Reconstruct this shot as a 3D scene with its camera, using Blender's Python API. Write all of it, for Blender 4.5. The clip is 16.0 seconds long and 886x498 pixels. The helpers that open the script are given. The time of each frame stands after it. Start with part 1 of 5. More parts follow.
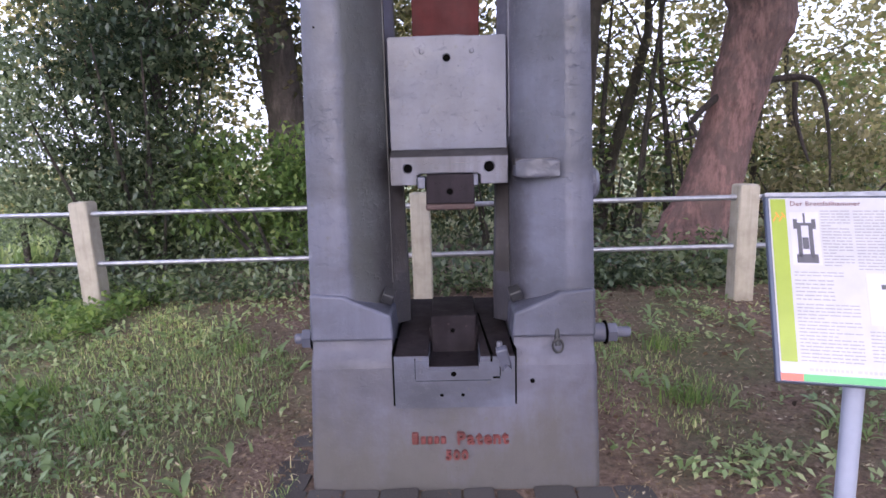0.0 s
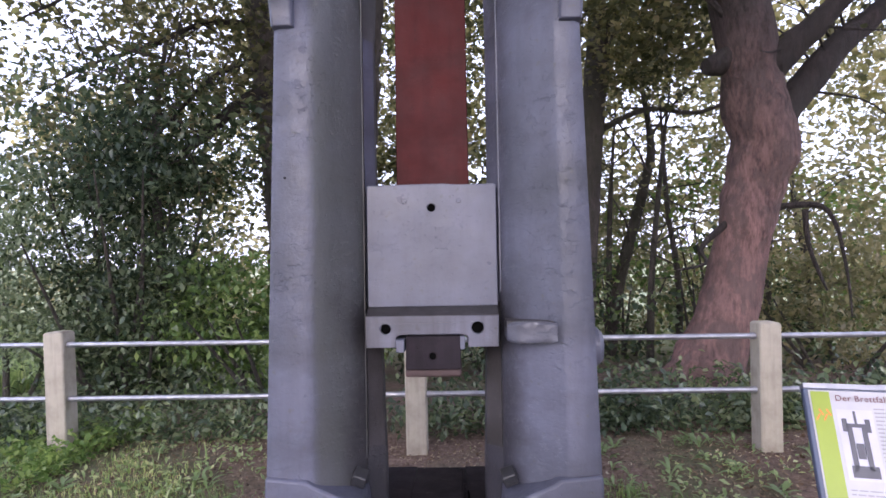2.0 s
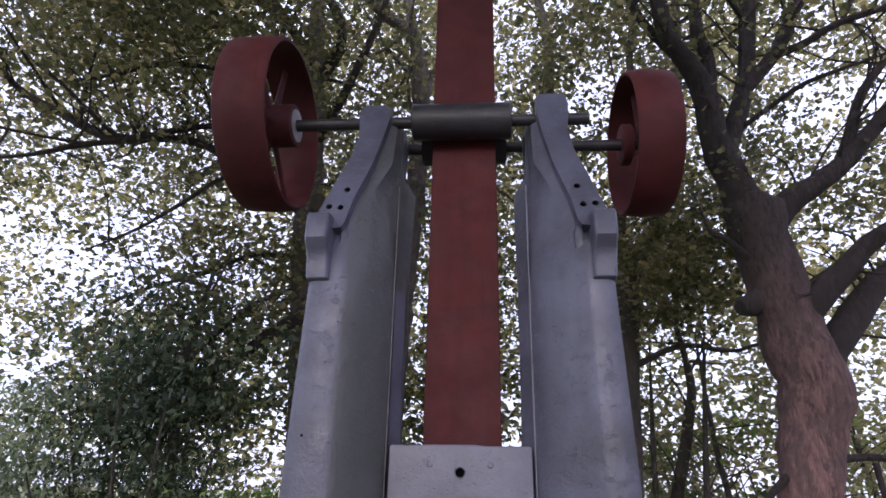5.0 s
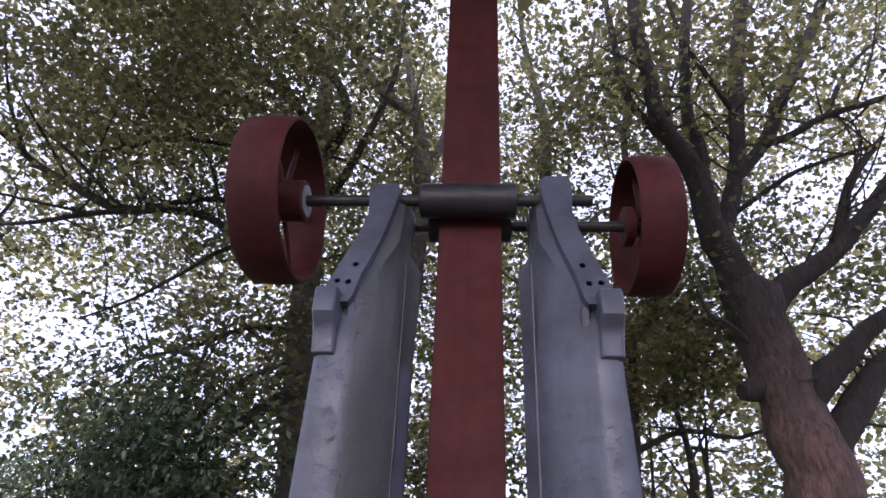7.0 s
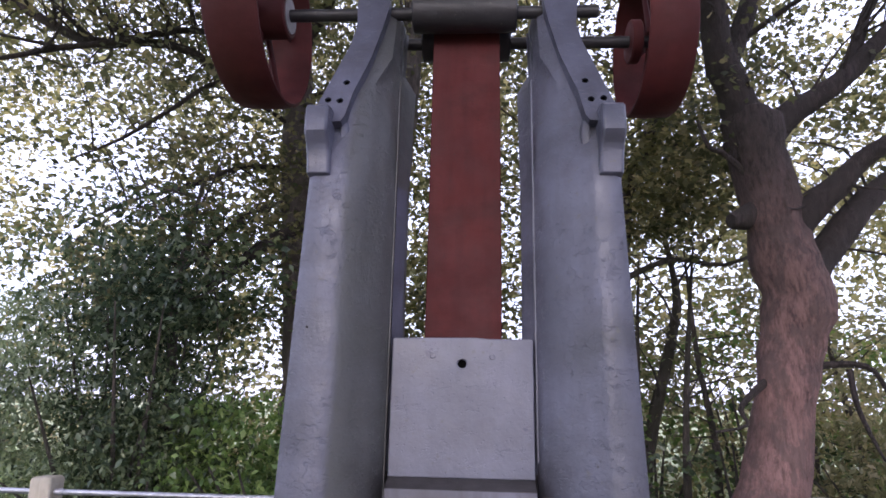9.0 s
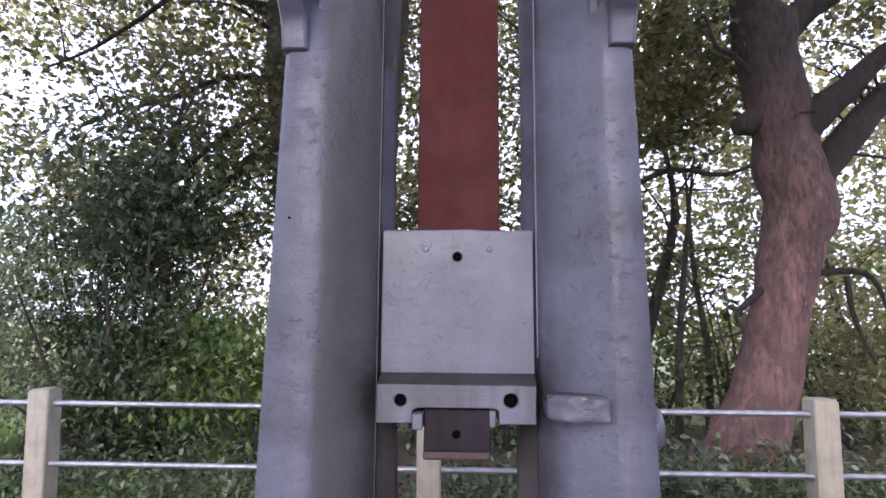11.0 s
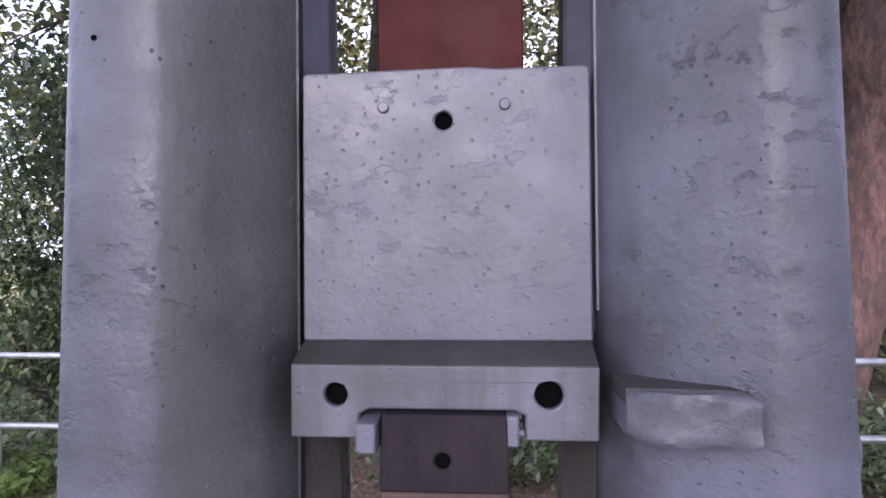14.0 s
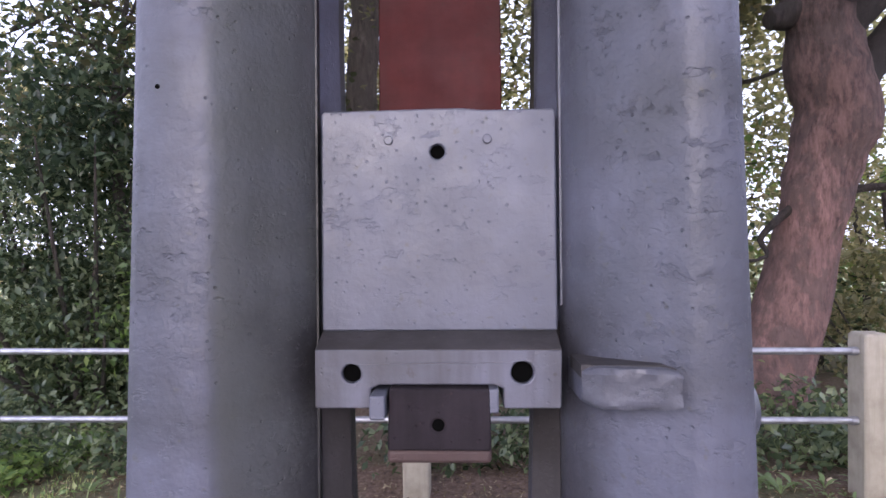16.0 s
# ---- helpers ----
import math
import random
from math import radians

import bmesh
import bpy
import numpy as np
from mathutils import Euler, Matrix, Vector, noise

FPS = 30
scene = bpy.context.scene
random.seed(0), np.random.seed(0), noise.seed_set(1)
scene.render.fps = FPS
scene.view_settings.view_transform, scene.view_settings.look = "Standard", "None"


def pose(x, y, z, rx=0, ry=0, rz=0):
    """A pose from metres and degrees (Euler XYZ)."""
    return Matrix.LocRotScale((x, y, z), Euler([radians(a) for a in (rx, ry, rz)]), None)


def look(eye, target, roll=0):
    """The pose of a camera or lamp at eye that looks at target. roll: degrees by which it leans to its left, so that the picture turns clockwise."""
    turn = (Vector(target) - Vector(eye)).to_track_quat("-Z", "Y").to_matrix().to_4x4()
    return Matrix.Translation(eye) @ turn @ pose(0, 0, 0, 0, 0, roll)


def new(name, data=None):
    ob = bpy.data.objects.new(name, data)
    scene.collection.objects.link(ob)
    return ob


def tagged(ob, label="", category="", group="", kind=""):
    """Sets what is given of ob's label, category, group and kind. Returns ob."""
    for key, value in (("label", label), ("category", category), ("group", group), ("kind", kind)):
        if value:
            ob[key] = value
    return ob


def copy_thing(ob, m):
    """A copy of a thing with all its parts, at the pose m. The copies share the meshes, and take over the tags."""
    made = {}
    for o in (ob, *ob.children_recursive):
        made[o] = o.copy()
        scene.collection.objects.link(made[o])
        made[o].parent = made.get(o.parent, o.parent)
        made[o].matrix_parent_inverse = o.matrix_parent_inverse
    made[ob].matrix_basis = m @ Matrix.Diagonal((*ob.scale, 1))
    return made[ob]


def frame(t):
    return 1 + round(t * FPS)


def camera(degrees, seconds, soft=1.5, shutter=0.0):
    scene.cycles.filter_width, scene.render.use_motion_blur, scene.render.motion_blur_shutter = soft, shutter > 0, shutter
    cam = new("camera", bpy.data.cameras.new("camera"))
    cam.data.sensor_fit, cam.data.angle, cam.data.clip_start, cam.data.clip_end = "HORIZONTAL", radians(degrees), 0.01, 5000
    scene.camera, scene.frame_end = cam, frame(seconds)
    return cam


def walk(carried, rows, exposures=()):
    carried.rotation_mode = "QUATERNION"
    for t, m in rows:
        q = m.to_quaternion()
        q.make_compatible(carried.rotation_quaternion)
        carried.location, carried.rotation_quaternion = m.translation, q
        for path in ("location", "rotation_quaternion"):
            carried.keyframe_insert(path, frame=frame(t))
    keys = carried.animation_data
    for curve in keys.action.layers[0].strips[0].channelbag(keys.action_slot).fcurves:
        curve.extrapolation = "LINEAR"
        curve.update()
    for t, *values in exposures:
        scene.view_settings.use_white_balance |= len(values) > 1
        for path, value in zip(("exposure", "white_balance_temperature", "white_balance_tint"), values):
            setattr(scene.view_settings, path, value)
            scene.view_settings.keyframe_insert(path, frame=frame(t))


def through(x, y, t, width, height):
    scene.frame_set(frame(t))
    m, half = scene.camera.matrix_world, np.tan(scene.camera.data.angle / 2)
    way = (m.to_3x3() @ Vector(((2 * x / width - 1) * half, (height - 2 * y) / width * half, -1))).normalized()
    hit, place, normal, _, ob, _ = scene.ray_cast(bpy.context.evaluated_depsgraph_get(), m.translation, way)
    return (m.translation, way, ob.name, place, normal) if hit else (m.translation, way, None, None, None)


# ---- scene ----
cam = camera(73.5, 16.0, soft=1.6)
PATH = [
    (0, (0.06, 0.009, 1.541), (0.031, 1.985, 1.228), -1.5),
    (0.5, (0.078, 0.041, 1.599), (0.059, 2.02, 1.309), -1.4),
    (1, (0.158, 0.162, 1.646), (0.141, 2.152, 1.44), -1.3),
    (1.5, (0.204, 0.241, 1.682), (0.179, 2.239, 1.598), -1.1),
    (2, (0.168, 0.337, 1.744), (0.114, 2.335, 1.789), -1.0),
    (2.5, (0.114, 0.414, 1.782), (0.021, 2.401, 1.988), -0.8),
    (3, (0.118, 0.433, 1.799), (0.019, 2.406, 2.108), -0.7),
    (3.5, (0.141, 0.452, 1.821), (0.039, 2.414, 2.195), -0.6),
    (4, (0.162, 0.461, 1.851), (0.058, 2.398, 2.337), -0.3),
    (4.5, (0.168, 0.45, 1.87), (0.054, 2.352, 2.477), 0.4),
    (5, (0.161, 0.444, 1.894), (0.015, 2.286, 2.658), 1.2),
    (5.2, (0.163, 0.438, 1.902), (0.011, 2.262, 2.707), 1.5),
    (7.3, (0.108, 0.427, 1.875), (-0.019, 2.154, 2.875), 2.4),
    (7.5, (0.107, 0.438, 1.868), (-0.018, 2.186, 2.832), 2.2),
    (8, (0.11, 0.46, 1.856), (-0.014, 2.285, 2.664), 2.0),
    (8.5, (0.109, 0.476, 1.842), (-0.012, 2.356, 2.512), 1.6),
    (9, (0.105, 0.496, 1.817), (-0.005, 2.427, 2.326), 1.2),
    (9.5, (0.107, 0.505, 1.792), (0.003, 2.468, 2.163), 1.0),
    (10, (0.104, 0.529, 1.766), (0.005, 2.512, 2.008), 0.5),
    (10.2, (0.065, 0.535, 1.734), (-0.011, 2.516, 2.002), 0.3),
    (12.3, (0.189, 1.179, 1.729), (0.024, 3.166, 1.883), 0.3),
    (12.5, (0.158, 1.261, 1.725), (-0.017, 3.249, 1.855), 0.2),
    (13, (0.124, 1.431, 1.717), (-0.061, 3.421, 1.793), 0.1),
    (13.5, (0.146, 1.576, 1.71), (-0.027, 3.569, 1.744), -0.6),
    (14, (0.142, 1.669, 1.719), (-0.02, 3.663, 1.746), -0.5),
    (14.5, (0.11, 1.667, 1.733), (-0.06, 3.66, 1.746), -0.5),
    (15, (0.056, 1.619, 1.746), (-0.062, 3.615, 1.748), -0.5),
    (15.5, (0.051, 1.553, 1.747), (-0.011, 3.55, 1.764), -0.6),
    (16, (0.116, 1.414, 1.741), (0.044, 3.41, 1.753), -0.5),
]
KELVIN, TINT = 6000, 20
EXPOSURES = [(t, stops - 0.06, KELVIN, TINT) for t, stops in ((0.0, 0.3), (1.5, 0.25), (3.0, 0.0), (5.0, -0.35), (7.5, -0.3), (9.0, 0.0), (10.2, 0.15), (12.3, 0.22), (14.0, 0.32), (16.0, 0.25))]
walk(cam, [(t, look(eye, target, roll)) for t, eye, target, roll in PATH], EXPOSURES)

# ---- world, sun and exposure ----
SUN_ELEVATION, SUN_AZIMUTH = 26.0, 190.0
world = bpy.data.worlds.new("world")
scene.world = world
world.use_nodes = True
wn, wl = world.node_tree.nodes, world.node_tree.links
sky = wn.new("ShaderNodeTexSky")
sky.sky_type = "NISHITA"
sky.sun_disc = False
sky.sun_elevation = radians(SUN_ELEVATION)
sky.sun_rotation = radians(SUN_AZIMUTH)
sky.dust_density = 4.0
veil = wn.new("ShaderNodeMix")
veil.data_type = "RGBA"
veil.inputs[0].default_value = 0.62
veil.inputs[7].default_value = (9.0, 9.1, 11.3, 1.0)
wl.new(sky.outputs[0], veil.inputs[6])
wl.new(veil.outputs[2], wn["Background"].inputs[0])
wn["Background"].inputs[1].default_value = 0.285
sun = new("sun", bpy.data.lights.new("sun", "SUN"))
sun.data.energy, sun.data.angle, sun.data.color = 1.1, radians(36), (0.93, 0.95, 1.0)
a = radians(SUN_AZIMUTH)
toward = Vector((math.sin(a), math.cos(a), math.tan(radians(SUN_ELEVATION))))
sun.matrix_world = look(toward * 40, (0, 0, 0))


# ---- materials ----
def material(name, rough=0.6, metal=0.0):
    m = bpy.data.materials.new(name)
    m.use_nodes = True
    b = m.node_tree.nodes["Principled BSDF"]
    b.inputs["Roughness"].default_value, b.inputs["Metallic"].default_value = rough, metal
    return m, m.node_tree.nodes, m.node_tree.links, b


def noise_node(n, l, scale, detail=4.0, rough=0.55, stretch=None, coords="Object"):
    tc = n.new("ShaderNodeTexCoord")
    node = n.new("ShaderNodeTexNoise")
    node.inputs["Scale"].default_value, node.inputs["Detail"].default_value = scale, detail
    node.inputs["Roughness"].default_value = rough
    if stretch:
        mp = n.new("ShaderNodeMapping")
        mp.inputs["Scale"].default_value = stretch
        l.new(tc.outputs[coords], mp.inputs[0])
        l.new(mp.outputs[0], node.inputs["Vector"])
    else:
        l.new(tc.outputs[coords], node.inputs["Vector"])
    return node.outputs[0]


def noise_colour(n, l, scale):
    t = n.new("ShaderNodeTexNoise")
    t.inputs["Scale"].default_value = scale
    t.inputs["Detail"].default_value = 3.0
    c = n.new("ShaderNodeTexCoord")
    l.new(c.outputs["Object"], t.inputs["Vector"])
    return t.outputs["Color"]


def ramp(n, l, fac, stops):
    r = n.new("ShaderNodeValToRGB")
    while len(r.color_ramp.elements) < len(stops):
        r.color_ramp.elements.new(0.5)
    for e, (p, c) in zip(r.color_ramp.elements, stops):
        e.position = p
        e.color = (*c, 1) if len(c) == 3 else c
    l.new(fac, r.inputs[0])
    return r.outputs[0]


def mixed(n, l, fac, a, b, mode="MIX"):
    m = n.new("ShaderNodeMix")
    m.data_type, m.blend_type = "RGBA", mode
    for sock, v in ((m.inputs[0], fac), (m.inputs[6], a), (m.inputs[7], b)):
        if isinstance(v, bpy.types.NodeSocket):
            l.new(v, sock)
        elif isinstance(v, (int, float)):
            sock.default_value = v
        else:
            sock.default_value = (*v, 1)
    return m.outputs[2]


def bump(n, l, b, height, strength, distance=0.01, below=None):
    k = n.new("ShaderNodeBump")
    k.inputs["Strength"].default_value, k.inputs["Distance"].default_value = strength, distance
    l.new(height, k.inputs["Height"])
    if below:
        l.new(below, k.inputs["Normal"])
    l.new(k.outputs[0], b.inputs["Normal"])
    return k.outputs[0]


def cast_paint(name, base, dark, pit=0.5, rough=0.45, streak=0.5, stain=(0.10, 0.10, 0.085), grime=0.75):
    """Thick paint on rough cast iron: blotches, run-down streaks, pits and scars."""
    m, n, l, b = material(name, rough)
    blotch = ramp(n, l, noise_node(n, l, 2.2, 5, 0.6), [(0.3, dark), (0.55, base), (0.8, [c * 1.12 for c in base])])
    runs = ramp(n, l, noise_node(n, l, 6.0, 4, 0.6, (2.2, 2.2, 0.22)), [(0.40, (0, 0, 0)), (0.66, (1, 1, 1))])
    col = mixed(n, l, mixed(n, l, streak, (0, 0, 0), runs), blotch, dark)
    wash = ramp(n, l, noise_node(n, l, 1.5, 6, 0.65, (1.0, 1.0, 1.7)), [(0.46, (0, 0, 0)), (0.66, (1, 1, 1))])
    col = mixed(n, l, mixed(n, l, grime, (0, 0, 0), wash), col, [c * k for c, k in zip(dark, (0.68, 0.66, 0.60))])
    spots = ramp(n, l, noise_node(n, l, 38.0, 3, 0.5), [(0.66, (0, 0, 0)), (0.74, (1, 1, 1))])
    col = mixed(n, l, mixed(n, l, 0.5, (0, 0, 0), spots), col, stain)
    l.new(col, b.inputs["Base Color"])
    l.new(ramp(n, l, noise_node(n, l, 9.0, 4), [(0.3, (rough - 0.17,) * 3), (0.7, (rough + 0.08,) * 3)]), b.inputs["Roughness"])
    first = bump(n, l, b, noise_node(n, l, 5.0, 5, 0.55, (1.0, 1.0, 0.8)), pit * 0.55, 0.02)
    scars = ramp(n, l, noise_node(n, l, 26.0, 6, 0.66, (0.7, 1.0, 1.15)), [(0.57, (1, 1, 1)), (0.72, (0, 0, 0))])
    where = ramp(n, l, noise_node(n, l, 3.2, 4, 0.6), [(0.43, (1, 1, 1)), (0.60, (0, 0, 0))])
    scars = mixed(n, l, 1.0, scars, where, "LIGHTEN")
    vor = n.new("ShaderNodeTexVoronoi")
    vor.inputs["Scale"].default_value = 42.0
    tc = n.new("ShaderNodeTexCoord")
    bent = n.new("ShaderNodeVectorMath")
    bent.operation = "MULTIPLY_ADD"
    l.new(noise_colour(n, l, 14.0), bent.inputs[0])
    bent.inputs[1].default_value = (0.022, 0.022, 0.018)
    l.new(tc.outputs["Object"], bent.inputs[2])
    l.new(bent.outputs[0], vor.inputs["Vector"])
    pits = ramp(n, l, vor.outputs["Distance"], [(0.06, (0, 0, 0)), (0.16, (1, 1, 1))])
    some = ramp(n, l, vor.outputs["Color"], [(0.40, (1, 1, 1)), (0.47, (0, 0, 0))])
    pits = mixed(n, l, 1.0, mixed(n, l, 1.0, pits, some, "LIGHTEN"), scars, "MULTIPLY")
    second = bump(n, l, b, pits, min(1.0, 0.05 + pit * 0.55), 0.006, first)
    peel = bump(n, l, b, noise_node(n, l, 26.0, 3, 0.5), pit * 0.32, 0.007, second)
    bump(n, l, b, noise_node(n, l, 85.0, 4, 0.6), pit * 0.6, 0.003, peel)
    return m


GREY = cast_paint("grey_machine_paint", (0.124, 0.131, 0.186), (0.080, 0.086, 0.118), 0.7)


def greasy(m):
    """Ragged grease smears where the ram's lower end wipes along the guides; a ragged darker band at die height and an
    olive tone on the left inner flank.
    """
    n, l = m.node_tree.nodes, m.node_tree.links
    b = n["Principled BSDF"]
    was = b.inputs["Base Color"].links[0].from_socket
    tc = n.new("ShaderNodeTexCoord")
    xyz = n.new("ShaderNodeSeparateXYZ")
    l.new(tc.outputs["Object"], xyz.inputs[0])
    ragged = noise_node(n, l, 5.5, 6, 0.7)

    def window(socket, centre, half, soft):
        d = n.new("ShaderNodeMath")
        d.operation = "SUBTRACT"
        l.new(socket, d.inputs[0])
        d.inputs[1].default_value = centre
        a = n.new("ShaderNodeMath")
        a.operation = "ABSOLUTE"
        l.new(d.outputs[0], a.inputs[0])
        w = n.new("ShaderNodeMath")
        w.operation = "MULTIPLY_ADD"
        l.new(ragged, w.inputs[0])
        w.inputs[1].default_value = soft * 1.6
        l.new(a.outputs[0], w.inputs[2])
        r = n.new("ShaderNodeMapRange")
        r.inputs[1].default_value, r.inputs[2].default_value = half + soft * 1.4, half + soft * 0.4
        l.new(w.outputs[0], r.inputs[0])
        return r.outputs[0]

    olive_side = window(xyz.outputs[0], -0.235, 0.148, 0.03)
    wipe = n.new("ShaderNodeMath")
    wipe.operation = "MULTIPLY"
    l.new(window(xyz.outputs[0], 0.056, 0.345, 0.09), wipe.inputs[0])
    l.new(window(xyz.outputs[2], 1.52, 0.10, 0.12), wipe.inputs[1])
    col = mixed(n, l, mixed(n, l, 0.7, (0, 0, 0), olive_side), was, (0.088, 0.092, 0.082))
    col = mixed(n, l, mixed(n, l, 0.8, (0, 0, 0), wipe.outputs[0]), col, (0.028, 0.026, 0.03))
    die_band = n.new("ShaderNodeMath")
    die_band.operation = "MULTIPLY"
    l.new(window(xyz.outputs[0], 0.056, 0.33, 0.07), die_band.inputs[0])
    l.new(window(xyz.outputs[2], 1.0, 0.34, 0.24), die_band.inputs[1])
    col = mixed(n, l, mixed(n, l, 0.75, (0, 0, 0), die_band.outputs[0]), col, (0.036, 0.033, 0.040))
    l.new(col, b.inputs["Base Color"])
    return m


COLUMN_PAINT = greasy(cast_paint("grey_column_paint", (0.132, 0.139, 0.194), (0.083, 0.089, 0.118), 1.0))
GREY_SMOOTH = cast_paint("grey_ram_paint", (0.148, 0.156, 0.205), (0.110, 0.117, 0.152), 0.62, 0.44, 0.45, grime=0.45)
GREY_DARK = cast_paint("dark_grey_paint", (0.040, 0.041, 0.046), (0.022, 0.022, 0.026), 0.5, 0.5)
# Dull dark tone of the ledge, the lower guide faces and the lug top.
DULL_DARK = cast_paint("dull_dark_coat", (0.065, 0.06, 0.066), (0.035, 0.032, 0.034), 0.6, 0.7)
RUSTY = cast_paint("rusty_die_steel", (0.034, 0.028, 0.034), (0.016, 0.013, 0.016), 0.8, 0.85, 0.6, (0.075, 0.055, 0.055))
RUSTY.node_tree.nodes["Principled BSDF"].inputs["Specular IOR Level"].default_value = 0.15
RUST_PINK = cast_paint("scaled_die_edge", (0.095, 0.058, 0.056), (0.04, 0.028, 0.028), 0.8, 0.7, 0.2, (0.05, 0.03, 0.03))
RED = cast_paint("red_oxide_paint", (0.096, 0.021, 0.021), (0.062, 0.016, 0.017), 0.22, 0.74, 0.5, (0.06, 0.022, 0.02))
RED.node_tree.nodes["Principled BSDF"].inputs["Specular IOR Level"].default_value = 0.25
RED_LETTER = cast_paint("red_letter_paint", (0.17, 0.04, 0.038), (0.10, 0.035, 0.035), 0.5, 0.5, 0.2)
HOLE = material("unlit_bore", 0.9)[0]
HOLE.node_tree.nodes["Principled BSDF"].inputs["Base Color"].default_value = (0.004, 0.004, 0.004, 1)
HOLE.node_tree.nodes["Principled BSDF"].inputs["Specular IOR Level"].default_value = 0.0


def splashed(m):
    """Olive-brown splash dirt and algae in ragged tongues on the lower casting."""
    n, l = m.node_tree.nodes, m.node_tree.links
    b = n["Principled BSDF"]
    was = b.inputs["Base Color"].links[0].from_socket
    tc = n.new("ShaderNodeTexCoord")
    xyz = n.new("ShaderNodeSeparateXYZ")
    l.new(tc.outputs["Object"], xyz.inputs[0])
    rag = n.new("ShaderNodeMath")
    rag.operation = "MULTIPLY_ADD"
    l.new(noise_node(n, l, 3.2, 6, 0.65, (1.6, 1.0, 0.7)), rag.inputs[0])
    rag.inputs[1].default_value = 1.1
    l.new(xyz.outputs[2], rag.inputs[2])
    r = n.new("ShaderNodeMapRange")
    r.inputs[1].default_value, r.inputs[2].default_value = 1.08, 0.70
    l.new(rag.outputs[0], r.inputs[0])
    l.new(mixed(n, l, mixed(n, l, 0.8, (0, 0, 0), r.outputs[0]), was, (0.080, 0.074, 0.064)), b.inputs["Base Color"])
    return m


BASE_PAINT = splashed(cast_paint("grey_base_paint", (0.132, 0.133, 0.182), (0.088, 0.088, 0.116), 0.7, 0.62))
STEEL = cast_paint("worn_steel", (0.42, 0.41, 0.43), (0.22, 0.21, 0.22), 0.4, 0.4, 0.4)


def galvanised():
    m, n, l, b = material("galvanised_steel", 0.46, 0.8)
    l.new(ramp(n, l, noise_node(n, l, 14, 4), [(0.3, (0.30, 0.31, 0.35)), (0.7, (0.48, 0.49, 0.54))]), b.inputs["Base Color"])
    bump(n, l, b, noise_node(n, l, 60, 3), 0.15, 0.003)
    return m


GALV = galvanised()


def concrete():
    m, n, l, b = material("weathered_concrete", 0.88)
    base = ramp(n, l, noise_node(n, l, 5, 6, 0.65), [(0.25, (0.26, 0.235, 0.18)), (0.5, (0.41, 0.375, 0.305)), (0.75, (0.50, 0.465, 0.39))])
    runs = ramp(n, l, noise_node(n, l, 7, 4, 0.6, (2.5, 2.5, 0.25)), [(0.5, (0, 0, 0)), (0.72, (1, 1, 1))])
    col = mixed(n, l, mixed(n, l, 0.6, (0, 0, 0), runs), base, (0.27, 0.245, 0.19))
    l.new(col, b.inputs["Base Color"])
    first = bump(n, l, b, noise_node(n, l, 40, 5, 0.7), 0.5, 0.006)
    bump(n, l, b, noise_node(n, l, 160, 3, 0.7), 0.4, 0.002, first)
    return m


CONCRETE = concrete()


def bark(name, base, dark, moss, upper=None):
    m, n, l, b = material(name, 0.9)
    grain = noise_node(n, l, 6.0, 8, 0.72, (3.0, 3.0, 0.9))
    col = ramp(n, l, grain, [(0.32, dark), (0.5, base), (0.72, [c * 1.6 for c in base])])
    flakes = ramp(n, l, noise_node(n, l, 4.2, 6, 0.7, (1.3, 1.3, 0.8)), [(0.47, (0, 0, 0)), (0.55, (1, 1, 1))])
    col = mixed(n, l, mixed(n, l, 0.7, (0, 0, 0), flakes), col, moss)
    patch = ramp(n, l, noise_node(n, l, 0.8, 3, 0.6), [(0.42, (0, 0, 0)), (0.62, (1, 1, 1))])
    col = mixed(n, l, mixed(n, l, 0.6, (0, 0, 0), patch), col, [c * 0.7 for c in moss])
    # Bark turns darker with height; backlit shade of the crown is in this colour.
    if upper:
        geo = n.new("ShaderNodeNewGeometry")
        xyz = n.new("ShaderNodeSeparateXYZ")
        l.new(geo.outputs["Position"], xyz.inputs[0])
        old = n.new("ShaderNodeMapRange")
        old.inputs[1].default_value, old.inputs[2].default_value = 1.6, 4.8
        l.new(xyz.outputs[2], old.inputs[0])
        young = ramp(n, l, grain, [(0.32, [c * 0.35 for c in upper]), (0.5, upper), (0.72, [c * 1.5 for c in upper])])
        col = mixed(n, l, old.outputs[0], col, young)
    l.new(col, b.inputs["Base Color"])
    lift = bump(n, l, b, flakes, 0.6, 0.03)
    first = bump(n, l, b, grain, 1.0, 0.06, lift)
    bump(n, l, b, noise_node(n, l, 30, 4, 0.7), 0.6, 0.012, first)
    return m


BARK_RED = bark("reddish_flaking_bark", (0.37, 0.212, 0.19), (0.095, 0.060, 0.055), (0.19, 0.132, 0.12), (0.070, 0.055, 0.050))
# Limb colour holds the backlit shade of branches against the sky.
BARK_BACKLIT = bark("backlit_limb_bark", (0.065, 0.050, 0.046), (0.022, 0.018, 0.016), (0.05, 0.042, 0.036))
BARK_GREY = bark("grey_maple_bark", (0.17, 0.14, 0.125), (0.06, 0.05, 0.045), (0.12, 0.105, 0.09))
BARK_DARK = bark("dark_bark", (0.095, 0.078, 0.068), (0.03, 0.024, 0.022), (0.075, 0.072, 0.052))


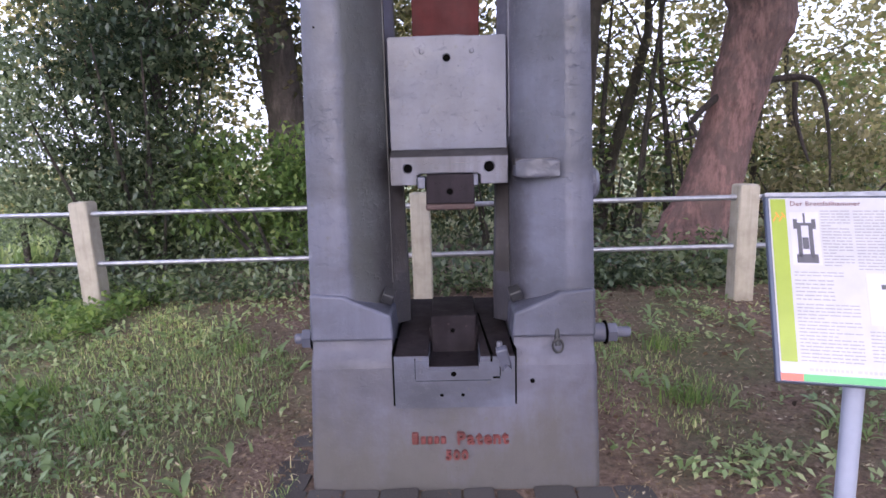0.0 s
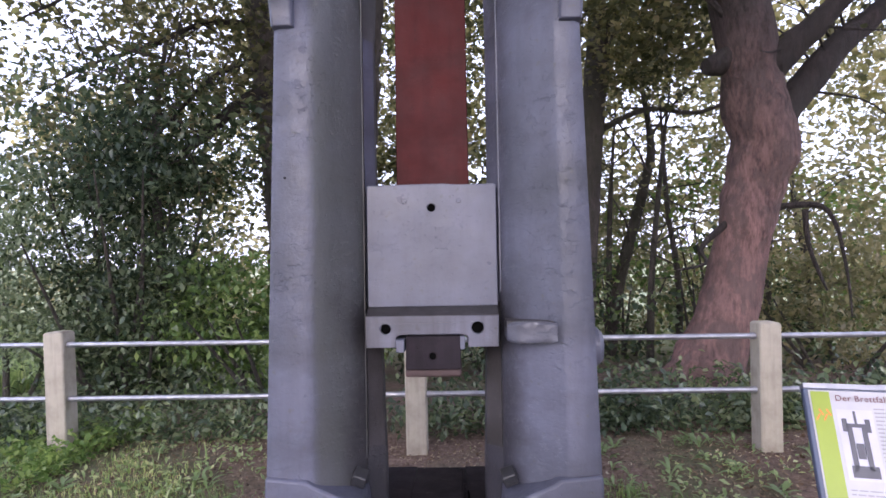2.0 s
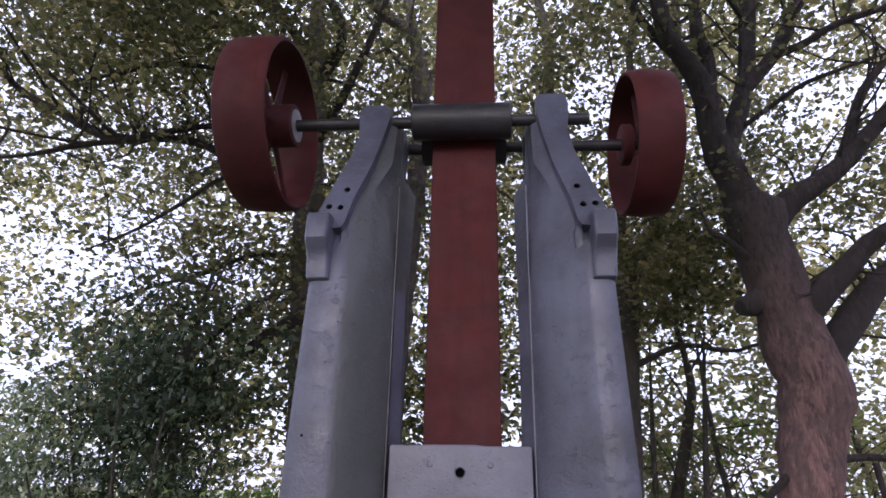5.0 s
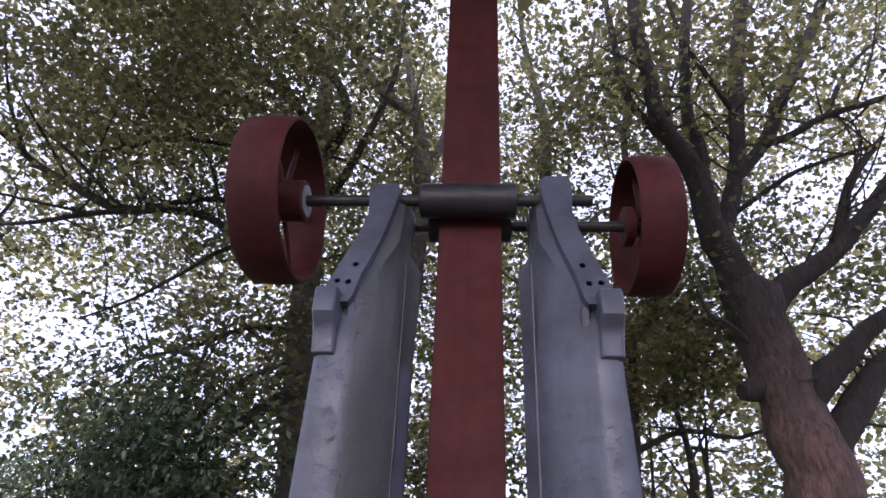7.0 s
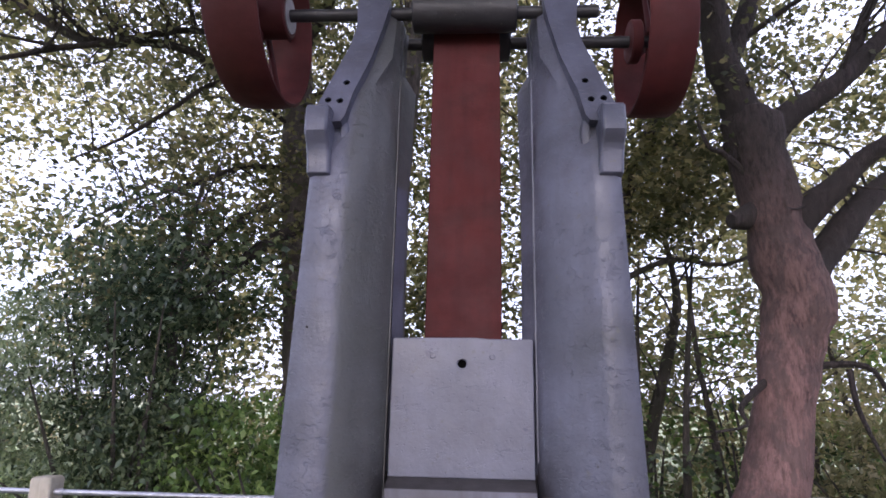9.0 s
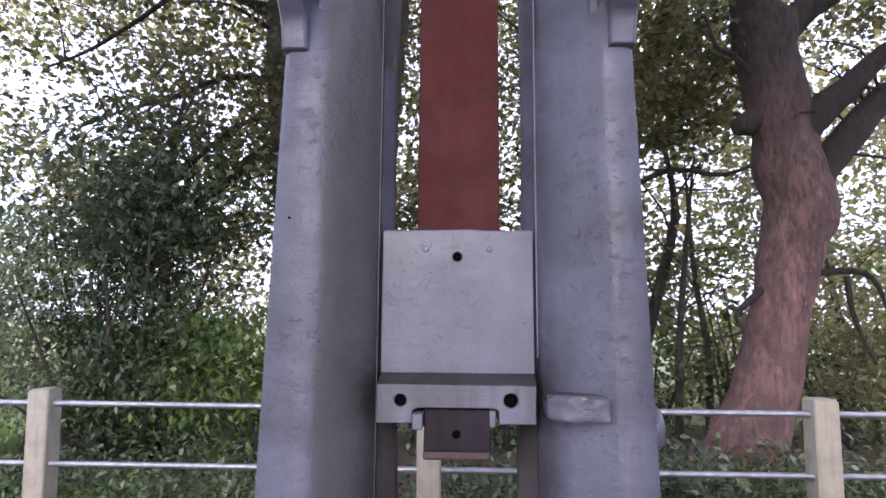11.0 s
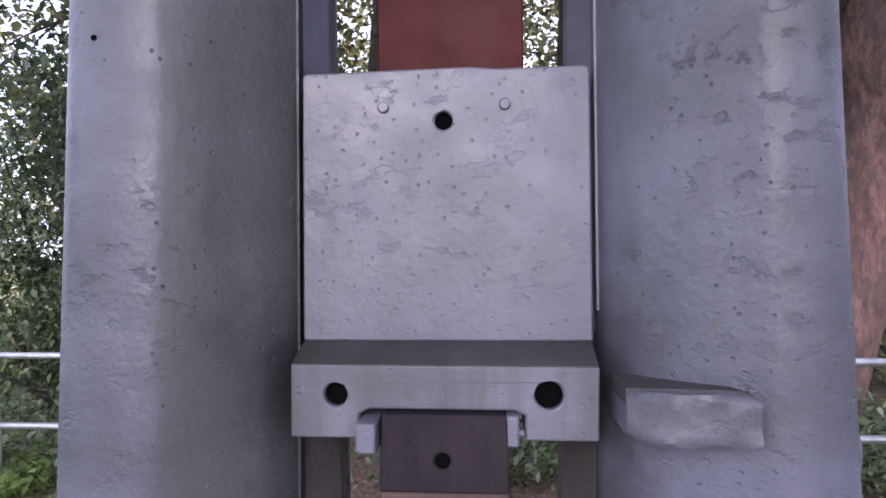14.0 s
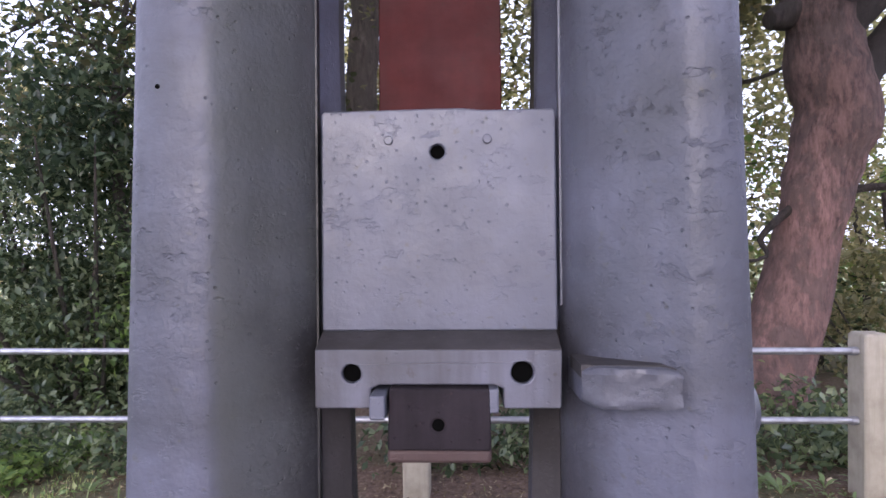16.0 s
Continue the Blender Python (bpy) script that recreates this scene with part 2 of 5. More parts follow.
def leafage(name, stops, gloss=0.42, through=0.58):
    """Leaves: colour varies from leaf to leaf; light shines through the blade."""
    m, n, l, b = material(name, gloss)
    geo = n.new("ShaderNodeNewGeometry")
    col = ramp(n, l, geo.outputs["Random Per Island"], stops)
    big = ramp(n, l, noise_node(n, l, 0.5, 3), [(0.35, (0.62, 0.66, 0.66)), (0.65, (1.25, 1.2, 1.0))])
    col = mixed(n, l, 1.0, col, big, "MULTIPLY")
    l.new(col, b.inputs["Base Color"])
    tr = n.new("ShaderNodeBsdfTranslucent")
    l.new(mixed(n, l, 1.0, col, (1.9, 1.85, 1.15), "MULTIPLY"), tr.inputs[0])
    mx = n.new("ShaderNodeMixShader")
    mx.inputs[0].default_value = through
    l.new(b.outputs[0], mx.inputs[1])
    l.new(tr.outputs[0], mx.inputs[2])
    l.new(mx.outputs[0], n["Material Output"].inputs[0])
    return m


LEAF_MAPLE = leafage("maple_leaves", [(0.0, (0.063, 0.071, 0.053)), (0.4, (0.104, 0.108, 0.074)), (0.75, (0.160, 0.156, 0.110)), (1.0, (0.252, 0.217, 0.169))])
# Haze and sunlight on the farther leaves are put into this paler colour.
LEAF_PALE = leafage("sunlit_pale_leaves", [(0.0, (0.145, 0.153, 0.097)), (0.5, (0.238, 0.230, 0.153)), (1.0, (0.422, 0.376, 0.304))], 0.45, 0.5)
LEAF_BUSH = leafage("dark_bush_leaves", [(0.0, (0.045, 0.068, 0.049)), (0.5, (0.095, 0.135, 0.092)), (1.0, (0.25, 0.30, 0.21))], 0.22, 0.3)
LEAF_FRESH = leafage("fresh_green_leaves", [(0.0, (0.089, 0.158, 0.055)), (0.6, (0.152, 0.241, 0.085)), (1.0, (0.289, 0.372, 0.156))], 0.45, 0.4)
LEAF_WEED = leafage("pale_weed_leaves", [(0.0, (0.16, 0.24, 0.12)), (0.6, (0.26, 0.35, 0.19)), (1.0, (0.44, 0.49, 0.31))], 0.5, 0.3)
# Pale leaf colour that holds the sky sheen and backlight on the left bush.
LEAF_SHEEN = leafage("sky_sheen_leaves", [(0.0, (0.125, 0.166, 0.119)), (0.5, (0.215, 0.273, 0.196)), (1.0, (0.430, 0.496, 0.391))], 0.3, 0.35)
GRASS = leafage("grass_blades", [(0.0, (0.144, 0.225, 0.098)), (0.6, (0.240, 0.350, 0.156)), (0.85, (0.408, 0.450, 0.247)), (1.0, (0.552, 0.525, 0.351))], 0.5, 0.35)
LITTER = leafage("dead_leaves", [(0.0, (0.07, 0.045, 0.034)), (0.6, (0.15, 0.098, 0.072)), (0.9, (0.26, 0.19, 0.145)), (1.0, (0.6, 0.54, 0.46))], 0.75, 0.15)

STRAW = leafage("dry_straw", [(0.0, (0.13, 0.09, 0.06)), (0.6, (0.24, 0.18, 0.12)), (1.0, (0.55, 0.48, 0.37))], 0.7, 0.1)


def soil():
    m, n, l, b = material("woodland_soil", 0.95)
    fine = ramp(n, l, noise_node(n, l, 26, 8, 0.75), [(0.3, (0.065, 0.046, 0.036)), (0.5, (0.20, 0.135, 0.105)), (0.72, (0.38, 0.285, 0.225))])
    green = ramp(n, l, noise_node(n, l, 18, 6, 0.7), [(0.3, (0.06, 0.072, 0.03)), (0.6, (0.125, 0.15, 0.065)), (0.8, (0.21, 0.22, 0.11))])
    where = ramp(n, l, noise_node(n, l, 0.8, 4, 0.6), [(0.47, (0, 0, 0)), (0.62, (1, 1, 1))])
    near = mixed(n, l, mixed(n, l, 0.65, (0, 0, 0), where), fine, green)
    geo = n.new("ShaderNodeNewGeometry")
    xyz = n.new("ShaderNodeSeparateXYZ")
    l.new(geo.outputs["Position"], xyz.inputs[0])
    edge = n.new("ShaderNodeMapRange")
    edge.inputs[1].default_value, edge.inputs[2].default_value = 9.0, 12.0
    l.new(xyz.outputs[1], edge.inputs[0])
    left = n.new("ShaderNodeMapRange")
    left.inputs[1].default_value, left.inputs[2].default_value = -1.5, -4.4
    l.new(xyz.outputs[0], left.inputs[0])
    meadow = ramp(n, l, noise_node(n, l, 3.4, 8, 0.75), [(0.38, (0.065, 0.07, 0.04)), (0.5, (0.15, 0.19, 0.08)), (0.66, (0.34, 0.40, 0.19))])
    # Sunlight on the far meadow is put into this pale ground colour.
    sunlit_far = ramp(n, l, noise_node(n, l, 1.3, 6, 0.7), [(0.35, (0.24, 0.29, 0.13)), (0.65, (0.48, 0.50, 0.30))])
    near = mixed(n, l, left.outputs[0], near, meadow)
    l.new(mixed(n, l, edge.outputs[0], near, sunlit_far), b.inputs["Base Color"])
    first = bump(n, l, b, noise_node(n, l, 12, 7, 0.7), 1.0, 0.05)
    bump(n, l, b, noise_node(n, l, 70, 4, 0.7), 0.8, 0.012, first)
    return m


SOIL = soil()


def stone():
    m, n, l, b = material("dark_paving_stone", 0.8)
    oi = n.new("ShaderNodeObjectInfo")
    shade = ramp(n, l, oi.outputs["Random"], [(0, (0.045, 0.043, 0.047)), (1, (0.085, 0.08, 0.085))])
    l.new(mixed(n, l, ramp(n, l, noise_node(n, l, 20, 6, 0.7), [(0.4, (0, 0, 0)), (0.7, (0.6, 0.6, 0.6))]), shade, (0.12, 0.1, 0.08)), b.inputs["Base Color"])
    bump(n, l, b, noise_node(n, l, 30, 6, 0.7), 0.6, 0.01)
    return m


STONE = stone()


def plain(name, colour, rough=0.4, vary=0.06):
    m, n, l, b = material(name, rough)
    lo, hi = [c * (1 - vary) for c in colour], [min(1, c * (1 + vary)) for c in colour]
    l.new(ramp(n, l, noise_node(n, l, 12, 4), [(0.3, lo), (0.7, hi)]), b.inputs["Base Color"])
    return m


PRINT_WHITE = plain("printed_white", (0.50, 0.50, 0.54), 0.32)
PRINT_LIME = plain("printed_lime", (0.31, 0.40, 0.06), 0.32)
PRINT_RED = plain("printed_salmon", (0.75, 0.16, 0.11), 0.32)
PRINT_GREEN = plain("printed_green", (0.10, 0.42, 0.16), 0.32)
PRINT_GREY = plain("printed_grey", (0.42, 0.42, 0.47), 0.4)
PRINT_PALE = plain("printed_pale_grey", (0.32, 0.32, 0.35), 0.4)
PRINT_INK = plain("printed_ink", (0.10, 0.10, 0.12), 0.4)
PRINT_MAROON = plain("printed_maroon", (0.16, 0.05, 0.06), 0.4)
PRINT_ORANGE = plain("printed_orange", (0.75, 0.26, 0.05), 0.4)
PRINT_LILAC = plain("printed_lilac", (0.55, 0.55, 0.66), 0.4)
BOARD_EDGE = plain("slate_blue_board_edge", (0.09, 0.11, 0.17), 0.45)
POLE_PAINT = plain("blue_grey_pole_paint", (0.33, 0.36, 0.46), 0.35)


# ---- mesh helpers ----
def link_mesh(name, bm, mat, parent=None, label="", smooth=True, bevel=0.0, angle=38):
    bmesh.ops.recalc_face_normals(bm, faces=bm.faces)
    me = bpy.data.meshes.new(name)
    bm.to_mesh(me)
    bm.free()
    me.materials.append(mat)
    if smooth:
        me.shade_smooth()
        me.set_sharp_from_angle(angle=radians(angle))
    ob = new(name, me)
    if parent:
        ob.parent = parent
    if label:
        tagged(ob, label)
    if bevel:
        bv = ob.modifiers.new("edge", "BEVEL")
        bv.width, bv.segments, bv.limit_method, bv.angle_limit = bevel, 2, "ANGLE", radians(45)
    return ob


def part(name, bm, mat, parent, label="", bevel=0.0, smooth=True):
    return link_mesh(name, bm, mat, parent, label, smooth, bevel)


def thing(name, label, category, at=(0, 0, 0), group="", kind=""):
    ob = new(name)
    ob.location = at
    bpy.context.view_layer.update()
    return tagged(ob, label, category, group, kind)


def box(lo, hi, bm=None):
    bm = bm or bmesh.new()
    v = [bm.verts.new((x, y, z)) for x in (lo[0], hi[0]) for y in (lo[1], hi[1]) for z in (lo[2], hi[2])]
    for f in ((0, 1, 3, 2), (4, 6, 7, 5), (0, 4, 5, 1), (2, 3, 7, 6), (0, 2, 6, 4), (1, 5, 7, 3)):
        bm.faces.new([v[i] for i in f])
    return bm


def ring_loft(rings, bm=None, cap=True, closed=True):
    """Faces between rings of equal counts."""
    bm = bm or bmesh.new()
    rows = [[bm.verts.new(p) for p in r] for r in rings]
    for a, b in zip(rows, rows[1:]):
        k = len(a)
        for i in range(k if closed else k - 1):
            bm.faces.new((a[i], a[(i + 1) % k], b[(i + 1) % k], b[i]))
    if cap:
        bm.faces.new(rows[0][::-1])
        bm.faces.new(rows[-1])
    return bm


def rod(p, q, r, seg=20, bm=None, r2=None, chamfer=0.0):
    p, q = Vector(p), Vector(q)
    d = (q - p).normalized()
    u = d.orthogonal().normalized()
    w = d.cross(u)
    stations = [(p, r), (q, r if r2 is None else r2)]
    if chamfer:
        stations = [(p, r - chamfer), (p + d * chamfer, r), (q - d * chamfer, r), (q, r - chamfer)]
    return ring_loft([[c + (u * math.cos(6.28318 * i / seg) + w * math.sin(6.28318 * i / seg)) * s for i in range(seg)] for c, s in stations], bm)


def plate(outline, holes, d0, d1, place, depth=0.06):
    """A plate with real round holes: outline and holes in its plane, d0 its front, d1 its back."""
    bm = bmesh.new()
    loops = [[bm.verts.new(place(u, v, d0)) for u, v in outline]]
    for cu, cv, r in holes:
        loops.append([bm.verts.new(place(cu + r * math.cos(math.tau * i / 20), cv + r * math.sin(math.tau * i / 20), d0)) for i in range(20)])
    edges = [bm.edges.new((lp[i], lp[(i + 1) % len(lp)])) for lp in loops for i in range(len(lp))]
    bmesh.ops.triangle_fill(bm, use_beauty=True, edges=edges)
    back = [bm.verts.new(place(u, v, d1)) for u, v in outline]
    k = len(back)
    for i in range(k):
        bm.faces.new((loops[0][i], loops[0][(i + 1) % k], back[(i + 1) % k], back[i]))
    bm.faces.new(back)
    for (cu, cv, r), lp in zip(holes, loops[1:]):
        inner = [bm.verts.new(place(cu + r * math.cos(math.tau * i / 20), cv + r * math.sin(math.tau * i / 20), d0 + (d1 - d0) * min(0.95, depth / abs(d1 - d0)))) for i in range(20)]
        for i in range(20):
            bm.faces.new((lp[i], lp[(i + 1) % 20], inner[(i + 1) % 20], inner[i]))
        bm.faces.new(inner)
    return bm


def front(u, v, d):
    return Vector((u, d, v))


def ground_z(x, y):
    s = min(1, max(0, (y - 2.7) / 2.6))
    z = 0.045 + (0.165 + 0.012 * max(-4, min(4, x))) * s * s * (3 - 2 * s) - 0.2 * min(1, max(0, (y - 7) / 6))
    if abs(x) < 30 and abs(y) < 40:
        near = max(0.0, 1 - math.hypot(x - 0.05, y - 2.9) / 1.1)
        z += (0.035 * noise.noise((x * 0.9, y * 0.9, 0)) + 0.014 * noise.noise((x * 3.1, y * 3.1, 4))) * (1 - near)
    return z


# ---- ground ----
def make_ground():
    steps = [-2500, -900, -300, -120, -60, -30, -20, -14] + [i * 0.2 for i in range(-50, 56)] + [14, 20, 30, 60, 120, 300, 900, 2500]
    bm = bmesh.new()
    rows = [[bm.verts.new((x, y, ground_z(x, y))) for x in steps] for y in steps]
    for a, b in zip(rows, rows[1:]):
        for i in range(len(steps) - 1):
            bm.faces.new((a[i], a[i + 1], b[i + 1], b[i]))
    return tagged(link_mesh("ground", bm, SOIL), "brown woodland soil with dead leaves and patchy grass", "ground", kind="structure")


make_ground()


# ---- drop hammer ----
C = 0.056          # centre line of the machine
hammer = thing("drop_hammer", "grey painted cast-iron board drop hammer with red pulleys", "machine", (C, 2.9, 0.05))


def hpart(name, bm, mat, label="", bevel=0.0, parent=None):
    ob = part(name, bm, mat, parent or hammer, label, bevel)
    ob.matrix_parent_inverse = (Matrix.Translation(hammer.location)).inverted()
    if parent:
        ob.matrix_parent_inverse = Matrix.Identity(4)
    return ob


def lerp(a, b, t):
    return a + (b - a) * min(1, max(0, t))


def column(s):
    """One of the two uprights: narrow front face, hollowed inner flank, guide edge."""
    rings = []
    heights = [0.735, 0.80, 0.86, 0.92, 0.98] + [1.05 + 0.12 * i for i in range(16)] + [2.92, 3.02, 3.12, 3.22, 3.28, 3.33, 3.42, 3.52, 3.60]
    for z in heights:
        u = lerp(0.633, 0.578, (z - 0.73) / 2.0)
        f = lerp(0.458, 0.440, (z - 0.9) / 1.8) + (0.05 if s > 0 else 0.0)
        back = 0.0
        if z > 2.90:
            u = lerp(u, 0.43, (z - 2.90) / 0.38)
            f = min(f, u - 0.06)
            back = 0.33 * (z - 2.90)
        g = lerp(0.279, 0.30, (z - 3.22) / 0.1)
        e = lerp(0.205, 0.236, (z - 0.9) / 1.3) + lerp(0, 0.055, (z - 3.22) / 0.11)
        k = lerp(0, 0.05, (z - 2.72) / 0.12) + back
        pts = [(u - 0.05, 3.26), (u, 3.2), (u + 0.010, 2.612 + k), (u + 0.004, 2.582 + k), (u - 0.018, 2.567 + k), (f + 0.030, 2.566 + k), (f, 2.569 + k),
               (f - 0.014, 2.577 + k), (f - 0.05, 2.602 + k), (f * 0.5 + 0.150, 2.634 + k), (f * 0.25 + 0.222, 2.678 + k * 0.97), (0.304, 2.722 + k * 0.92), (g + 0.008, 2.760 + k * 0.86), (g, 2.774 + k * 0.84), (g, 2.800 + k * 0.82),
               (e + 0.010, 2.858 + k * 0.75), (e, 2.878 + k * 0.72), (e + 0.012, 2.95 + k * 0.5), (0.36, 3.05), (0.40, 3.2)]
        rings.append([(C + s * a, b, z) for a, b in pts])
    return ring_loft(rings)


for s in (-1, 1):
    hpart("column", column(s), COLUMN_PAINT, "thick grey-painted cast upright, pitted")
    # foot: the front face widens towards the anvil
    foot = [(C + s * 0.634, 0.733), (C + s * 0.262, 0.733), (C + s * 0.272, 0.845), (C + s * 0.44, 0.915), (C + s * 0.47, 0.935), (C + s * 0.629, 0.95)]
    hpart("column_foot", plate(foot, [], 2.545, 2.80, front), GREY, bevel=0.012)
    bolt = box((-0.028, -0.03, -0.026), (0.028, 0.03, 0.026))
    bmesh.ops.transform(bolt, matrix=pose(C + s * 0.292, 2.68, 0.905, 25, s * -20, 0), verts=bolt.verts)
    hpart("wedge_bolt", bolt, GREY_DARK, bevel=0.006)
    rail = ring_loft([[(C + s * a, b, z) for a, b in ((0.2815, 2.770), (0.2765, 2.770), (0.2765, 2.795), (0.2815, 2.795))] for z in ((1.62 if s > 0 else 0.95), 3.16)])
    hpart("guide_rail", rail, GREY_SMOOTH if s > 0 else GREY_DARK, "light grey guide edge" if s > 0 else "dark guide edge")
    for levels, paint, says in (((0.98, 1.3, 1.58), DULL_DARK, "dark guide face"), ((1.58, 1.9, 2.3, 2.69), GREY, "grey painted guide face")):
        face = []
        for z in levels:
            e = lerp(0.205, 0.236, (z - 0.9) / 1.3)
            face.append([(C + s * a, b, z) for a, b in ((0.2795, 2.801), (0.2765, 2.7975), (e + 0.007, 2.8555), (e + 0.010, 2.861))])
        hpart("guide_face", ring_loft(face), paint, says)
    # tie bolt through the foot
    y, z = 2.80, 0.672
    inner, outer = C + s * 0.60, C + s * (0.77 if s < 0 else 0.86)
    bolt = rod((inner, y, z), (outer, y, z), 0.026, 18, chamfer=0.006)
    tie = hpart("tie_bolt", bolt, GREY, "threaded tie bolt with hexagon nut")
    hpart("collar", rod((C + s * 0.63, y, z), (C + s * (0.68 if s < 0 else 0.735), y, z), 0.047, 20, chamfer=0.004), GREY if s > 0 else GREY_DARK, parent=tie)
    hpart("washer", rod((C + s * (0.6795 if s < 0 else 0.7345), y, z), (C + s * (0.6845 if s < 0 else 0.7425), y, z), 0.058, 20), HOLE, parent=tie)
    hpart("nut", rod((C + s * (0.684 if s < 0 else 0.742), y, z), (C + s * (0.732 if s < 0 else 0.792), y, z), 0.05, 6, chamfer=0.005), GREY, parent=tie)


def pedestal():
    """The heavy base, bulging under a rounded shoulder."""
    rings = []
    for z, hw, y in ((0.02, 0.652, 2.490), (0.10, 0.652, 2.494), (0.30, 0.648, 2.508), (0.50, 0.643, 2.522), (0.585, 0.641, 2.527), (0.612, 0.640, 2.530)):
        b = 3.32
        pts = []
        for cx, cy, a0 in ((hw, b, 0), (-hw, b, 90), (-hw, y, 180), (hw, y, 270)):
            for k in range(5):
                a, r = radians(a0 + 22.5 * k), 0.03
                sx, sy = (1 if cx > 0 else -1), (1 if cy == b else -1)
                pts.append((C + cx - sx * r + r * math.cos(a), cy - sy * r + r * math.sin(a), z))
        rings.append(pts)
    return ring_loft(rings)


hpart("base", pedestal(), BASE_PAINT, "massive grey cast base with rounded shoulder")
for s in (-1, 1):
    prof = [(3.31, 0.606), (2.530, 0.606), (2.534, 0.622), (2.546, 0.65), (2.566, 0.675), (2.578, 0.70), (2.582, 0.728), (2.60, 0.740), (3.31, 0.740)]
    bm = ring_loft([[(C + s * u, y + d, z) for y, z in prof] for u, d in ((0.274, 0.0), (0.61, 0.0), (0.628, 0.006), (0.637, 0.026))])
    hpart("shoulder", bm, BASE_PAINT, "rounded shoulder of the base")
# die holder set into the base
holder = [(C - 0.262, 0.43), (C + 0.270, 0.43), (C + 0.270, 0.662), (C + 0.118, 0.662), (C + 0.118, 0.618), (C - 0.108, 0.618), (C - 0.108, 0.668), (C - 0.262, 0.668)]
hpart("die_holder", plate(holder, [(0.002, 0.488, 0.0085), (0.095, 0.487, 0.0085)], 2.507, 2.72, front), GREY)
for x in (C - 0.2665, C + 0.2745):
    hpart("joint", box((x - 0.004, 2.512, 0.44), (x + 0.004, 2.72, 0.69)), HOLE, "dark open joint")
insert = [(C - 0.168, 0.560), (C + 0.172, 0.560), (C + 0.172, 0.640), (C + 0.112, 0.640), (C + 0.112, 0.612), (C - 0.108, 0.612), (C - 0.108, 0.650), (C - 0.168, 0.650)]
hpart("insert_plate", plate(insert, [(C, 0.588, 0.0125)], 2.499, 2.62, front), GREY)
for x0, x1 in ((C - 0.262, C - 0.110), (C + 0.120, C + 0.268)):
    slab = ring_loft([[(x, 2.513, 0.64), (x, 2.513, 0.668), (x, 2.530, 0.674), (x, 2.74, 0.692), (x, 3.28, 0.742), (x, 3.28, 0.64)] for x in (x0, x1)])
    hpart("anvil_block", slab, RUSTY, "rust-brown anvil top", bevel=0.006)
hpart("anvil_block", box((C - 0.112, 2.74, 0.60), (C + 0.122, 3.28, 0.735)), RUSTY, "rust-brown anvil top")
hpart("recess_floor", box((C - 0.109, 2.513, 0.60), (C + 0.119, 2.74, 0.6215)), RUSTY, "blackened recess floor")
hpart("lower_die", plate([(C - 0.098, 0.61), (C + 0.106, 0.61), (C + 0.112, 0.796), (C - 0.104, 0.796)], [(C, 0.722, 0.010)], 2.708, 3.10, front), RUSTY, "blackened lower die", bevel=0.008)
key = box((-0.025, -0.02, -0.055), (0.025, 0.02, 0.055))
bmesh.ops.transform(key, matrix=pose(C + 0.222, 2.512, 0.652, 14, 0, 0) @ pose(0, 0, 0, 0, -14, 0), verts=key.verts)
hpart("wedge_key", key, GREY, "grey wedge with a bolt head", bevel=0.006)
hpart("bolt_head", rod((C + 0.236, 2.505, 0.612), (C + 0.236, 2.470, 0.612), 0.016, 8), GREY)
hpart("bolt_head", rod((C + 0.205, 2.53, 0.690), (C + 0.205, 2.53, 0.722), 0.013, 6), GREY_SMOOTH)
slit = ring_loft([[(x - w, y, z), (x + w, y, z), (x + w, y, z + 0.006), (x - w, y, z + 0.006)] for x, y, z, w in ((0.224, 2.5125, 0.669, 0.0065), (0.217, 2.60, 0.6775, 0.006), (0.203, 2.80, 0.6945, 0.005), (0.19, 3.02, 0.7145, 0.004))])
hpart("key_slot", slit, HOLE, "dark open key slot")
for x0, x1, z0, z1 in ((0.219, 0.228, 0.570, 0.672), (0.259, 0.263, 0.575, 0.64), (0.219, 0.260, 0.563, 0.571), (C - 0.171, C - 0.167, 0.565, 0.660), (C - 0.165, C + 0.165, 0.5555, 0.5585)):
    hpart("seam", box((x0, 2.5045, z0), (x1, 2.53, z1)), HOLE, "narrow dark seam")
# lashing ring on the foot
hp = [Vector((C + 0.462 + 0.022 * math.cos(a), 2.525, 0.70 + 0.03 * math.sin(a))) for a in [math.tau * i / 16 for i in range(17)]]
bm = bmesh.new()
for p, q in zip(hp, hp[1:]):
    rod(p, q, 0.006, 8, bm)
rod((C + 0.462, 2.56, 0.78), (C + 0.462, 2.525, 0.70), 0.012, 8, bm)
hpart("shackle", bm, GREY_DARK, "small iron shackle")
# Black discs put the shade inside the bores into colour.
hpart("bore_shade", rod((0.405, 2.540, 0.542), (0.405, 2.517, 0.542), 0.010, 14), HOLE)
for x, z, r, y in ((0.002, 0.488, 0.0084, 2.510), (0.095, 0.487, 0.0084, 2.510), (C, 0.588, 0.0124, 2.5015), (C, 0.722, 0.0099, 2.711), (0.057, 1.968, 0.0164, 2.758), (-0.127, 1.484, 0.0204, 2.688), (0.236, 1.486, 0.0239, 2.688), (C + 0.002, 1.379, 0.0134, 2.659)):
    hpart("bore_shade", rod((x, y, z), (x, y + 0.008, z), r, 20), HOLE)
# raised red lettering: a maker's name as plain bars, then a word and a number
for x0, x1 in ((-0.158, -0.128), (-0.118, -0.095), (-0.088, -0.066), (-0.058, -0.036), (-0.028, -0.004)):
    tall = 0.054 if x0 == -0.158 else 0.034
    hpart("raised_bar", box((x0 + 0.02, 2.492, 0.262), (x1 + 0.02, 2.515, 0.262 + tall)), RED_LETTER, "raised bar painted red", bevel=0.006)


